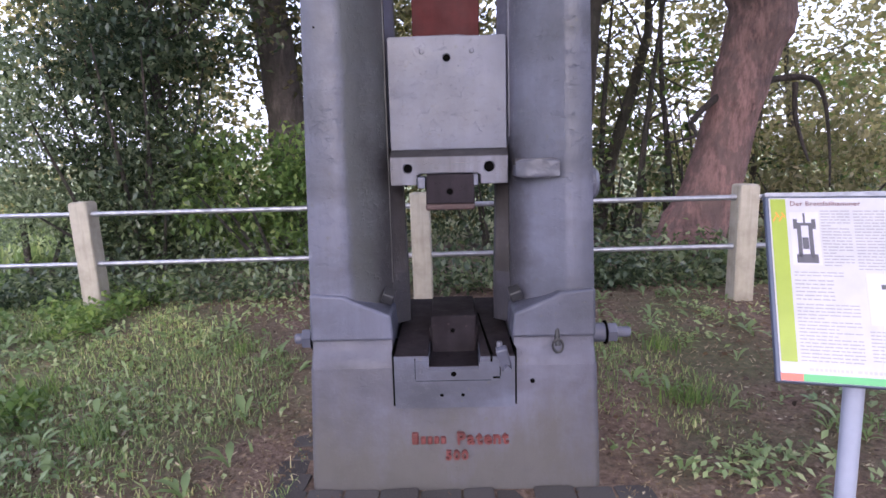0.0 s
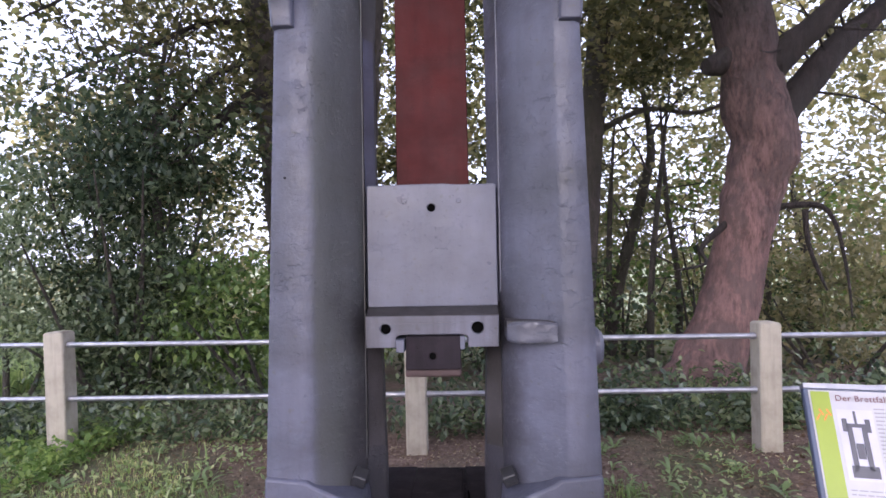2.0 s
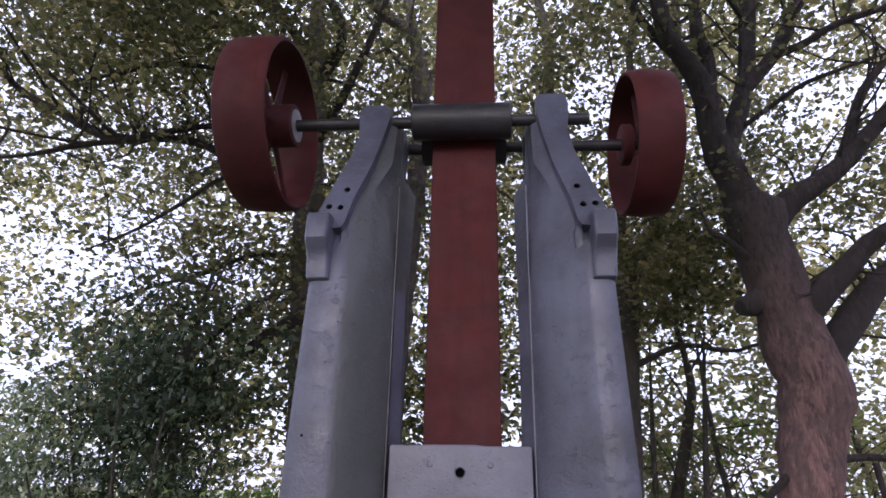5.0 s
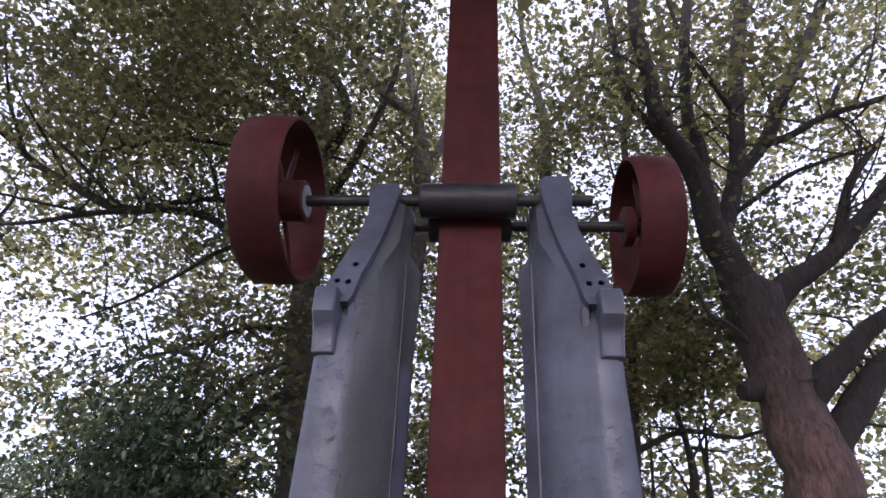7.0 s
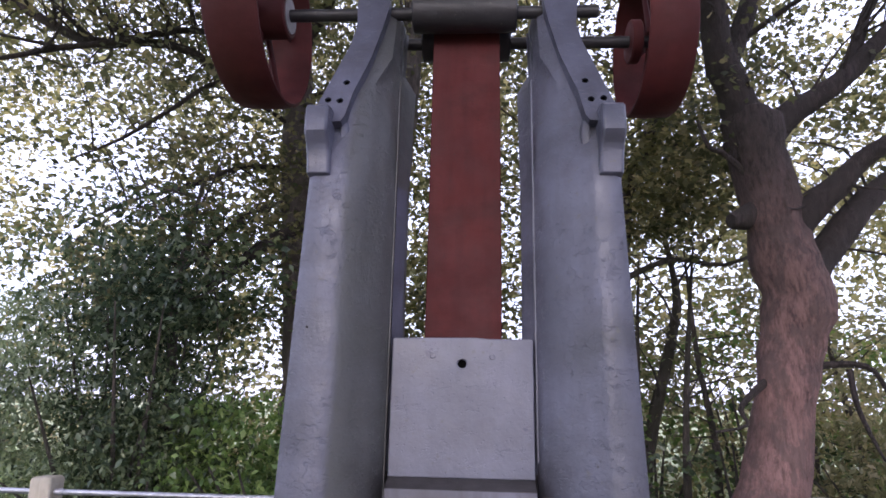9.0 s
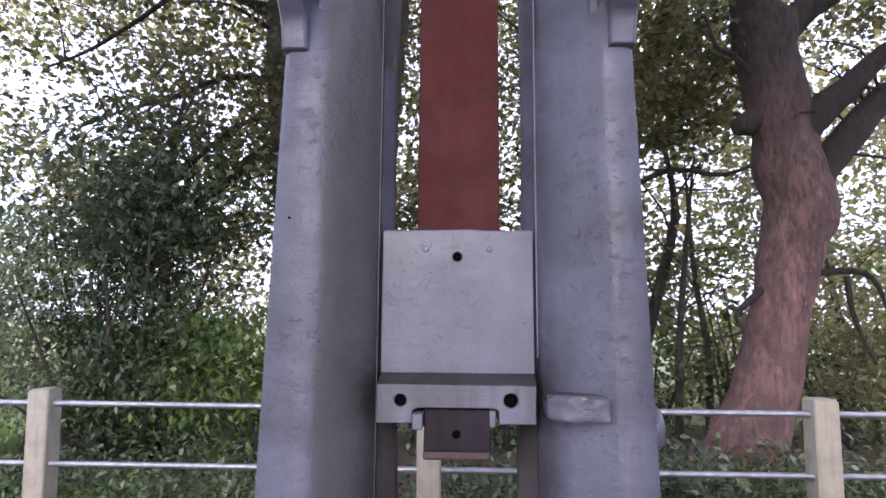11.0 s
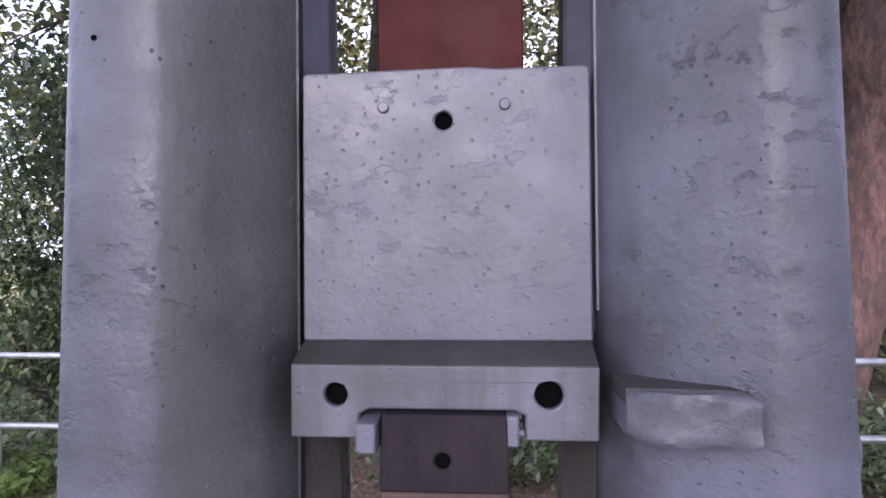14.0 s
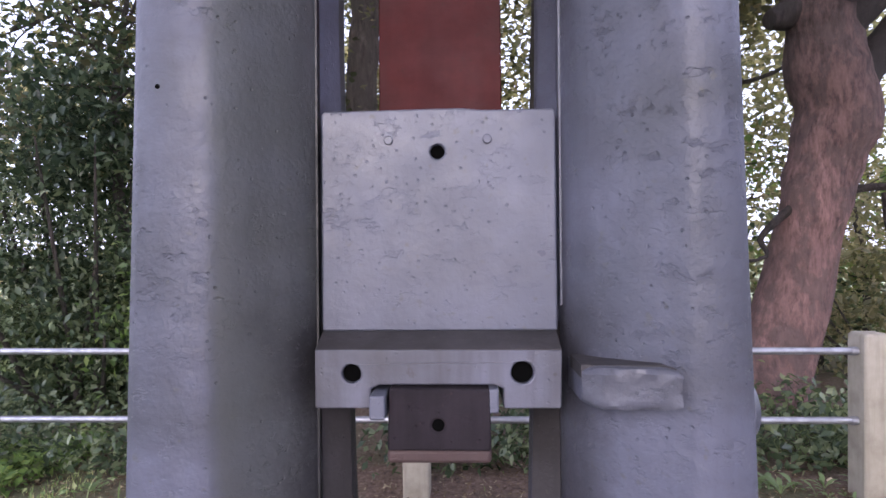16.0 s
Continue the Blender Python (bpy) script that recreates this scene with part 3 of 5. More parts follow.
def raised(words, x, z, size, y, gap):
    """Cast letters set side by side, each a part of its own."""
    for ch in words:
        cu = bpy.data.curves.new("letter", "FONT")
        cu.body, cu.size, cu.extrude, cu.resolution_u, cu.offset = ch, size, 0.011, 3, 0.0018
        tmp = bpy.data.objects.new("letter", cu)
        bm = bmesh.new()
        bm.from_mesh(tmp.to_mesh())
        tmp.to_mesh_clear()
        bpy.data.objects.remove(tmp)
        lo, hi = min(v.co.x for v in bm.verts), max(v.co.x for v in bm.verts)
        bmesh.ops.transform(bm, matrix=pose(x - lo, y, z, 90, 0, 0), verts=bm.verts)
        hpart("letter", bm, RED_LETTER, "raised cast letter painted red")
        x += hi - lo + gap


raised("Patent", 0.066, 0.262, 0.078, 2.500, 0.006)
raised("500", 0.012, 0.190, 0.060, 2.497, 0.007)


# ---- ram and upper die ----
ram = plate([(C - 0.262, 1.566), (C + 0.266, 1.566), (C + 0.265, 2.055), (C + 0.258, 2.062), (C + 0.10, 2.061), (C + 0.05, 2.066), (C - 0.255, 2.062), (C - 0.262, 2.055)], [(0.057, 1.968, 0.0165)], 2.745, 2.795, front, 0.045)
ram = hpart("ram", ram, GREY_SMOOTH, "light grey ram block", bevel=0.004)
hpart("ram_core", box((C - 0.20, 2.795, 1.56), (C + 0.20, 3.12, 2.058)), GREY, parent=ram)
for x in (-0.053, 0.169):
    hpart("pin", rod((x, 2.752, 1.9945), (x, 2.738, 1.9945), 0.0105, 16, chamfer=0.002), GREY_SMOOTH, parent=ram)
bol = [(C - 0.262, 1.410), (C - 0.142, 1.410), (C - 0.142, 1.452), (C - 0.124, 1.460), (C + 0.122, 1.460), (C + 0.140, 1.452), (C + 0.140, 1.410), (C + 0.262, 1.410), (C + 0.264, 1.534), (C - 0.262, 1.537)]
BOLSTER = cast_paint("stained_bolster_paint", (0.158, 0.163, 0.212), (0.085, 0.085, 0.10), 0.5, 0.45, 0.85, (0.06, 0.055, 0.05), 0.5)
bolster = hpart("bolster", plate(bol, [(-0.127, 1.484, 0.0205), (0.236, 1.486, 0.024)], 2.672, 3.0, front, 0.06), BOLSTER, "grey bolster plate with two bores", bevel=0.004)
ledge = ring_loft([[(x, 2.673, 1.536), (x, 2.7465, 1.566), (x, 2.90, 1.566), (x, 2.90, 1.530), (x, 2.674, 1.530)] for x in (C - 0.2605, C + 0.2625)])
hpart("ledge", ledge, DULL_DARK, "dark sloping ledge", parent=bolster)
die = plate([(C - 0.105, 1.326), (C + 0.113, 1.326), (C + 0.111, 1.455), (C - 0.101, 1.457)], [(C + 0.002, 1.379, 0.0135)], 2.654, 2.96, front)
die = hpart("upper_die", die, RUSTY, "dark rusty upper die", bevel=0.005)
hpart("striking_edge", box((C - 0.107, 2.662, 1.296), (C + 0.114, 2.95, 1.327)), RUST_PINK, "scaled pinkish striking edge", bevel=0.009, parent=die)
for x0, x1, z0, z1, yy in ((-0.083, -0.050, 1.397, 1.447, 2.628), (0.164, 0.185, 1.404, 1.455, 2.655)):
    hpart("die_key", box((x0, yy, z0), (x1, 2.80, z1)), GREY_SMOOTH, "grey driven key", bevel=0.004)

# lug and boss on the right upright
rings = []
for i in range(15):
    x = 0.346 + 0.183 * i / 14
    h = 0.041 * (1 - 0.22 * abs(2 * i / 14 - 1) ** 6)
    y = 2.556 + (0.535 - x) * 0.05 + 0.10 * max(0.0, 0.22 - i / 14) ** 1.3 * 2.2 + 0.012 * max(0.0, i / 14 - 0.85)
    ring = [Vector((x, 2.78, 1.475 - h)), Vector((x, y + 0.06, 1.475 - h))]
    for k in range(9):
        a = -math.pi / 2 + math.pi * k / 8
        p = Vector((x, y + (0.014 if k in (0, 8) else 0.004 if k in (1, 7) else 0.0), 1.475 + h * math.sin(a)))
        ring.append(p + Vector((0, 0.010 * noise.noise(Vector((p.x * 30, 0, p.z * 55))), 0.004 * noise.noise(p * 40) if k < 8 else 0)))
    ring += [Vector((x, y + 0.06, 1.475 + h)), Vector((x, 2.78, 1.475 + h))]
    rings.append(ring)
bm = ring_loft(rings)
hpart("lug", bm, cast_paint("rough_cast_lug", (0.145, 0.151, 0.202), (0.10, 0.104, 0.13), 1.0), "rough cast lug")
# Dark plate on the lug: a stain, with the shadow there put into its colour.
hpart("lug_top", ring_loft([[(x, 2.572 + (0.535 - x) * 0.14, z), (x, 2.72, z), (x, 2.72, 1.49), (x, 2.572 + (0.535 - x) * 0.14, 1.49)] for x, z in ((0.345, 1.5165), (0.50, 1.5185), (0.522, 1.5125))]), DULL_DARK, "dark lug top, stain and shadow in its colour")
hpart("boss", rod((C + 0.59, 2.72, 1.40), (C + 0.668, 2.72, 1.40), 0.078, 24, chamfer=0.018), GREY, "round cast boss")
hpart("bore_shade", rod((-0.489, 2.572, 2.075), (-0.489, 2.5655, 2.075), 0.005, 10), HOLE)

# ---- head: brackets, rollers, pulleys, board ----
ZS, YF, YB = 3.565, 2.865, 3.105     # shafts


def lean(z):
    return 2.575 + (z - 2.9) * 0.33


def arm(s):
    top = -0.05 if s < 0 else 0.005
    base = [(0.575, 2.90), (0.580, 2.955), (0.49, 3.30), (0.475, 3.42), (0.492, 3.56), (0.492, 3.655 + top), (0.475, 3.685 + top), (0.372, 3.685 + top), (0.345, 3.655 + top), (0.345, 3.56), (0.362, 3.40), (0.392, 3.22), (0.445, 3.02), (0.462, 2.90), (0.476, 2.87), (0.52, 2.865)]
    holes = [(0.478, 3.075, 0.0135), (0.492, 2.975, 0.0135), (0.540, 2.980, 0.0135)]
    place = lambda u, v, d: Vector((C + s * u, lean(v) + d, v))
    return plate(base, holes, -0.005, 0.055, place, 0.03)


for s in (-1, 1):
    br = hpart("bracket", arm(s), GREY, "grey cast bracket arm with bolt holes")
    for u, v in ((0.478, 3.075), (0.492, 2.975), (0.540, 2.980)):
        hpart("bore_shade", rod((C + s * u, lean(v) + 0.012, v), (C + s * u, lean(v) + 0.02, v), 0.0134, 14), HOLE, parent=br)
    hook = ring_loft([[(C + s * (u + w), y, z) for u, y in ((0.508, 2.70), (0.508, 2.495 + q + 0.01), (0.516, 2.495 + q), (0.588, 2.495 + q), (0.596, 2.495 + q + 0.01), (0.596, 2.70))] for z, q, w in ((2.645, 0.085, -0.008), (2.652, 0.052, -0.006), (2.69, 0.046, -0.005), (2.73, 0.042, -0.003), (2.760, 0.032, -0.001), (2.778, 0.016, 0.0), (2.790, 0.004, 0.0), (2.80, -0.004, 0.0), (2.895, -0.004, 0.0), (2.908, 0.006, 0.0), (2.916, 0.035, 0.0))])
    ear = ring_loft([[(C + s * (u + w), y + d, z) for u, y in ((0.452, 2.66), (0.452, 2.602), (0.474, 2.590), (0.486, 2.590), (0.486, 2.66))] for z, w, d in ((2.760, 0.012, 0.05), (2.790, 0.0, 0.02), (2.870, 0.0, 0.012), (2.925, 0.02, 0.02))])
    hpart("bracket_ear", ear, GREY, bevel=0.006, parent=br)
    hpart("bracket_lug", hook, GREY, bevel=0.004, parent=br)


def pulley(x0, x1, y, r, hub_to):
    """A spoked flat-belt pulley on a shaft along x."""
    n = 48
    bm = bmesh.new()
    prof = [(x0, r - 0.008), (x0 + 0.01, r), ((x0 + x1) / 2, r + 0.006), (x1 - 0.01, r), (x1, r - 0.008), (x1, r - 0.02), ((x0 + x1) / 2, r - 0.024), (x0, r - 0.02)]
    rows = [[bm.verts.new((px, y + pr * math.cos(math.tau * i / n), ZS + pr * math.sin(math.tau * i / n))) for px, pr in prof] for i in range(n)]
    for i in range(n):
        a, b = rows[i], rows[(i + 1) % n]
        for k in range(len(prof)):
            bm.faces.new((a[k], a[(k + 1) % len(prof)], b[(k + 1) % len(prof)], b[k]))
    rim = hpart("pulley", bm, RED, "red painted belt pulley with spokes")
    mid = (x0 + x1) / 2
    for k in range(6):
        a = math.tau * k / 6 + 0.35
        rad = Vector((0, math.cos(a), math.sin(a)))
        tan = Vector((0, -math.sin(a), math.cos(a)))
        rings = []
        for d, w, t in ((0.05, 0.032, 0.016), (0.2, 0.026, 0.013), (r - 0.018, 0.022, 0.011)):
            c = Vector((mid, y, ZS)) + rad * d
            rings.append([c + tan * (w * math.cos(q)) + Vector((t * math.sin(q), 0, 0)) for q in [math.tau * i / 10 for i in range(10)]])
        hpart("spoke", ring_loft(rings), RED, parent=rim)
    hpart("hub", rod((mid - 0.06, y, ZS), (hub_to, y, ZS), 0.105, 28, chamfer=0.006), RED, parent=rim)
    return rim


pulley(-1.012, -0.780, YF, 0.42, -0.770)
hpart("hub_face", rod((-0.772, YF, ZS), (-0.766, YF, ZS), 0.080, 28), STEEL)
pulley(0.855, 1.065, YB, 0.365, 0.850)
shaft_f = hpart("shaft", rod((-0.96, YF, ZS), (0.655, YF, ZS), 0.029, 20, chamfer=0.004), GREY_DARK, "dark round shaft")
shaft_b = hpart("shaft", rod((-0.40, YB, ZS), (0.99, YB, ZS), 0.029, 20, chamfer=0.004), GREY_DARK, "dark round shaft")
hpart("roller", rod((-0.190, YF, ZS), (0.285, YF, ZS), 0.088, 32, chamfer=0.006), GREY_DARK, "dark friction roller", parent=None)
hpart("roller", rod((-0.165, YB, ZS), (0.268, YB, ZS), 0.088, 32, chamfer=0.006), GREY_DARK, "dark friction roller")
board = ring_loft([[(C + a * w, y, z) for a, y in ((-1, 2.957), (1, 2.957), (1, 3.013), (-1, 3.013))] for z, w in ((2.05, 0.160), (3.5, 0.156), (6.1, 0.152))])
hpart("lifting_board", board, RED, "red painted lifting board", bevel=0.004)


# ---- fence ----
fence_x = [-9.5, -6.42, -3.25, -0.20, 2.58, 5.6, 8.6]
fence_lean = {-3.25: -2.2, -0.20: -0.4, 2.58: 0.6}


def fence_y(x):
    return 5.245 - 0.04 * x


def fence_post(x):
    p = thing("fence_post", "weathered square concrete fence post on the grass edge", "fence post", (x, fence_y(x), ground_z(x, fence_y(x)) - 0.25), "fence posts")
    rings = [[(sx * (0.086 - c), sy * (0.086 - c), h) for sx, sy in ((-1, -1), (1, -1), (1, 1), (-1, 1))] for h, c in ((0, 0), (1.235, 0.0), (1.25, 0.01), (1.257, 0.03))]
    part("shaft", ring_loft(rings), CONCRETE, p, bevel=0.012)
    return p


post = fence_post(fence_x[0])
for x in fence_x[1:]:
    copy_thing(post, pose(x, fence_y(x), 1.222 + 0.004 * x - 1.257, random.uniform(-0.6, 0.6), fence_lean.get(x, random.uniform(-1.0, 1.0)), random.uniform(-4, 4)))
for h, slope in ((1.108, 0.0045), (0.668, 0.011)):
    for x0, x1 in zip(fence_x, fence_x[1:]):
        p0, p1 = Vector((x0, fence_y(x0) - 0.02, h + slope * x0)), Vector((x1, fence_y(x1) - 0.02, h + slope * x1))
        mid, half = (p0 + p1) / 2, (p1 - p0) / 2
        d = half.normalized()
        rail = thing("fence_rail", "galvanised steel tube rail between concrete posts", "fence rail", mid, "fence rails")
        part("tube", rod(-half + d * 0.05, half - d * 0.05, 0.0225, 16), GALV, rail)
        part("sleeve", rod(-half + d * 0.08, -half + d * 0.12, 0.026, 16, chamfer=0.002), GALV, rail)
        part("sleeve", rod(half - d * 0.12, half - d * 0.08, 0.026, 16, chamfer=0.002), GALV, rail)

# ---- information board ----
SX, SY, SZ = 1.073, 1.775, 0.825       # lower left corner
sign = thing("information_board", "tilted white information board on painted steel posts", "sign", (SX, SY, 0.05))
to_world = Matrix.Translation((SX, SY, SZ)) @ pose(0, 0, 0, 0, 0, -15) @ pose(0, 0, 0, -28, 0, 0)
SW, SH = 0.86, 0.612


def on_board(name, u0, u1, v0, v1, d, mat, label="", thick=0.001):
    bm = box((u0, -d - thick, v0), (u1, -d, v1))
    bmesh.ops.transform(bm, matrix=to_world, verts=bm.verts)
    ob = part(name, bm, mat, sign, label, smooth=False)
    ob.matrix_parent_inverse = Matrix.Translation(sign.location).inverted()
    return ob


core = box((-0.012, 0.0, -0.006), (SW + 0.012, 0.028, SH + 0.012))
bmesh.ops.transform(core, matrix=to_world, verts=core.verts)
ob = part("panel", core, BOARD_EDGE, sign, "slate-blue panel edge", bevel=0.004)
ob.matrix_parent_inverse = Matrix.Translation(sign.location).inverted()
cap = box((-0.012, -0.008, SH + 0.004), (SW + 0.012, 0.03, SH + 0.018))
bmesh.ops.transform(cap, matrix=to_world, verts=cap.verts)
ob = part("edge_strip", cap, GALV, sign, "metal edge strip")
ob.matrix_parent_inverse = Matrix.Translation(sign.location).inverted()
on_board("print_sheet", 0.0, SW, 0.0, SH, 0.0, PRINT_WHITE)
on_board("lime_stripe", 0.004, 0.050, 0.058, SH - 0.004, 0.002, PRINT_LIME, "lime green margin")
on_board("salmon_band", 0.0, 0.062, 0.0, 0.022, 0.002, PRINT_RED, "salmon band")
on_board("green_band", 0.062, SW, 0.0, 0.022, 0.002, PRINT_GREEN, "green band")
for i, (u, v) in enumerate(((0.012, 0.538), (0.021, 0.552), (0.030, 0.538), (0.039, 0.552))):
    m = box((-0.002, -0.0045, -0.010), (0.002, -0.003, 0.010))
    bmesh.ops.transform(m, matrix=to_world @ pose(u + 0.002, 0, v - 0.002, 0, 28 if i % 2 == 0 else -28, 0), verts=m.verts)
    ob = part("emblem_stroke", m, PRINT_ORANGE, sign, "orange zigzag stroke", smooth=False)
    ob.matrix_parent_inverse = Matrix.Translation(sign.location).inverted()


def lettering(text, u, v, size, mat):
    cu = bpy.data.curves.new("title_text", "FONT")
    cu.body, cu.size, cu.extrude, cu.space_character = text, size, 0.0004, 1.06
    tmp = bpy.data.objects.new("title_text", cu)
    me = bpy.data.meshes.new_from_object(tmp)
    bpy.data.objects.remove(tmp)
    me.transform(to_world @ pose(u, -0.004, v, 90, 0, 0))
    me.materials.append(mat)
    t = new("title_text", me)
    t.parent = sign
    t.matrix_parent_inverse = Matrix.Translation(sign.location).inverted()
    return tagged(t, "maroon printed title")


lettering("Der Brettfallhammer", 0.062, SH - 0.029, 0.023, PRINT_MAROON)
rng = random.Random(5)


def text_lines(u0, u1, v0, v1, pitch):
    v = v1
    while v > v0:
        u = u0
        stop = u1 if rng.random() > 0.14 else u0 + (u1 - u0) * rng.uniform(0.4, 0.9)
        while u < stop - 0.004:
            w = min(rng.uniform(0.010, 0.030), stop - u)
            bars.append((u, u + w, v - pitch * 0.32, v))
            u += w + 0.004
        v -= pitch


bars = []
text_lines(0.150, 0.235, 0.375, 0.566, 0.0105)
text_lines(0.245, 0.40, 0.365, 0.566, 0.0105)
text_lines(0.41, 0.62, 0.365, 0.566, 0.0105)
text_lines(0.63, 0.84, 0.30, 0.566, 0.0105)
text_lines(0.060, 0.20, 0.338, 0.352, 0.0105)
text_lines(0.060, 0.17, 0.262, 0.325, 0.0125)
text_lines(0.060, 0.235, 0.065, 0.245, 0.0112)
text_lines(0.255, 0.43, 0.065, 0.165, 0.0112)
text_lines(0.45, 0.84, 0.065, 0.165, 0.0112)
bm = bmesh.new()
for u0, u1, v0, v1 in bars:
    box((u0, -0.0032, v0), (u1, -0.0024, v1), bm)
bmesh.ops.transform(bm, matrix=to_world, verts=bm.verts)
ob = part("small_print", bm, PRINT_PALE, sign, "grey lines of small print", smooth=False)
ob.matrix_parent_inverse = Matrix.Translation(sign.location).inverted()
tagged(ob, kind="stuff")
u = 0.080
for w in (0.012, 0.008, 0.008, 0.008, 0.006, 0.008, 0.004, 0.008, 0.008, 0.006, 0.0, 0.012, 0.009, 0.008, 0.009, 0.008, 0.005, 0.009, 0.004, 0.005, 0.011, 0.008, 0.007, 0.007, 0.009):
    if w:
        on_board("caption_bar", u, u + w, 0.0325, 0.0415, 0.002, PRINT_GREY, "dark caption bar")
    u += w + 0.0045 if w else 0.009
# picture of the machine: plain shapes
on_board("picture_ground", 0.060, 0.145, 0.375, 0.560, 0.0015, PRINT_LILAC, "pale picture field")
for u0, u1, v0, v1 in ((0.078, 0.090, 0.40, 0.515), (0.112, 0.124, 0.40, 0.515), (0.092, 0.110, 0.43, 0.47), (0.072, 0.134, 0.382, 0.412), (0.076, 0.126, 0.512, 0.522), (0.098, 0.104, 0.522, 0.556), (0.068, 0.080, 0.500, 0.535), (0.122, 0.134, 0.500, 0.535)):
    on_board("picture_shape", u0, u1, v0, v1, 0.0032, PRINT_INK, "dark printed shape")
on_board("picture_ground", 0.262, 0.42, 0.185, 0.352, 0.0015, PRINT_LILAC, "pale picture field")
on_board("picture_shape", 0.315, 0.35, 0.21, 0.335, 0.0032, PRINT_INK, "dark printed shape")
on_board("picture_shape", 0.30, 0.365, 0.30, 0.315, 0.0032, PRINT_INK, "dark printed shape")
for u in (0.235, 0.62):
    foot = to_world @ Vector((u, 0.064, 0.10))
    ob = part("pole", rod((foot.x, foot.y, -0.2), (foot.x, foot.y, foot.z), 0.030, 24), POLE_PAINT, sign, "blue-grey painted steel pole")
    ob.matrix_parent_inverse = Matrix.Translation(sign.location).inverted()


# ---- paving stones round the base ----
def paving():
    pv = thing("paving", "dark worn stone setts around the machine foot", "paving", (C, 2.5, 0.05), kind="structure")
    me = None
    for row, y in enumerate((2.42, 2.28)):
        x = -0.80 + 0.06 * row
        while x < 0.85:
            w = random.uniform(0.13, 0.20)
            if random.random() > 0.12 * row:
                if me is None:
                    bm = box((-0.5, -0.5, -0.5), (0.5, 0.5, 0.5))
                    bmesh.ops.bevel(bm, geom=bm.edges, offset=0.07, segments=1)
                    bmesh.ops.recalc_face_normals(bm, faces=bm.faces)
                    me = bpy.data.meshes.new("sett")
                    bm.to_mesh(me)
                    bm.free()
                    me.materials.append(STONE)
                st = new("sett", me)
                st.parent = pv
                st.location = (x + w / 2 - C, y - 2.5, ground_z(x, y) - 0.05 - 0.042 + random.uniform(-0.008, 0.012))
                st.scale = (w - 0.012, 0.125, 0.10)
                st.rotation_euler = (random.uniform(-0.05, 0.05), random.uniform(-0.05, 0.05), random.uniform(-0.05, 0.05))
            x += w
    for i, (x, y) in enumerate(((-0.70, 2.56), (-0.74, 2.70), (-0.69, 2.84), (-0.73, 2.98))):
        st = new("sett", me)
        st.parent = pv
        st.location = (x - C, y - 2.5, ground_z(x, y) - 0.05 - 0.045)
        st.scale = (0.14, 0.13, 0.10)
        st.rotation_euler = (random.uniform(-0.05, 0.05), random.uniform(-0.05, 0.05), random.uniform(-0.1, 0.1))


paving()

# ---- trees and foliage ----
R = np.random.RandomState(11)


def tube(points, radii, wobble=0.08, seg=14, bm=None):
    """A limb swept along points, finely stepped, with a knobbly section."""
    pts = [Vector(p) for p in points]
    fine, rad = [], []
    for i in range(len(pts) - 1):
        p0, p1, p2, p3 = pts[max(i - 1, 0)], pts[i], pts[i + 1], pts[min(i + 2, len(pts) - 1)]
        steps = max(3, int((p2 - p1).length / 0.22))
        for k in range(steps):
            t = k / steps
            fine.append(0.5 * (2 * p1 + (p2 - p0) * t + (2 * p0 - 5 * p1 + 4 * p2 - p3) * t * t + (3 * p1 - p0 - 3 * p2 + p3) * t ** 3))
            rad.append(radii[i] + (radii[i + 1] - radii[i]) * t)
    fine.append(pts[-1])
    rad.append(radii[-1])
    rings = []
    for i, (p, r) in enumerate(zip(fine, rad)):
        d = (fine[min(i + 1, len(fine) - 1)] - fine[max(i - 1, 0)]).normalized()
        u = d.cross(Vector((0.2, 1, 0.1))).normalized()
        w = d.cross(u)
        ring = []
        for k in range(seg):
            a = math.tau * k / seg
            o = u * math.cos(a) + w * math.sin(a)
            kn = 1 + wobble * (noise.noise((p + o * r) * 2.3 / max(0.4, r * 3)) * 1.6 + 0.5 * noise.noise((p + o * r) * 9))
            ring.append(p + o * r * kn)
        rings.append(ring)
    return ring_loft(rings, bm)


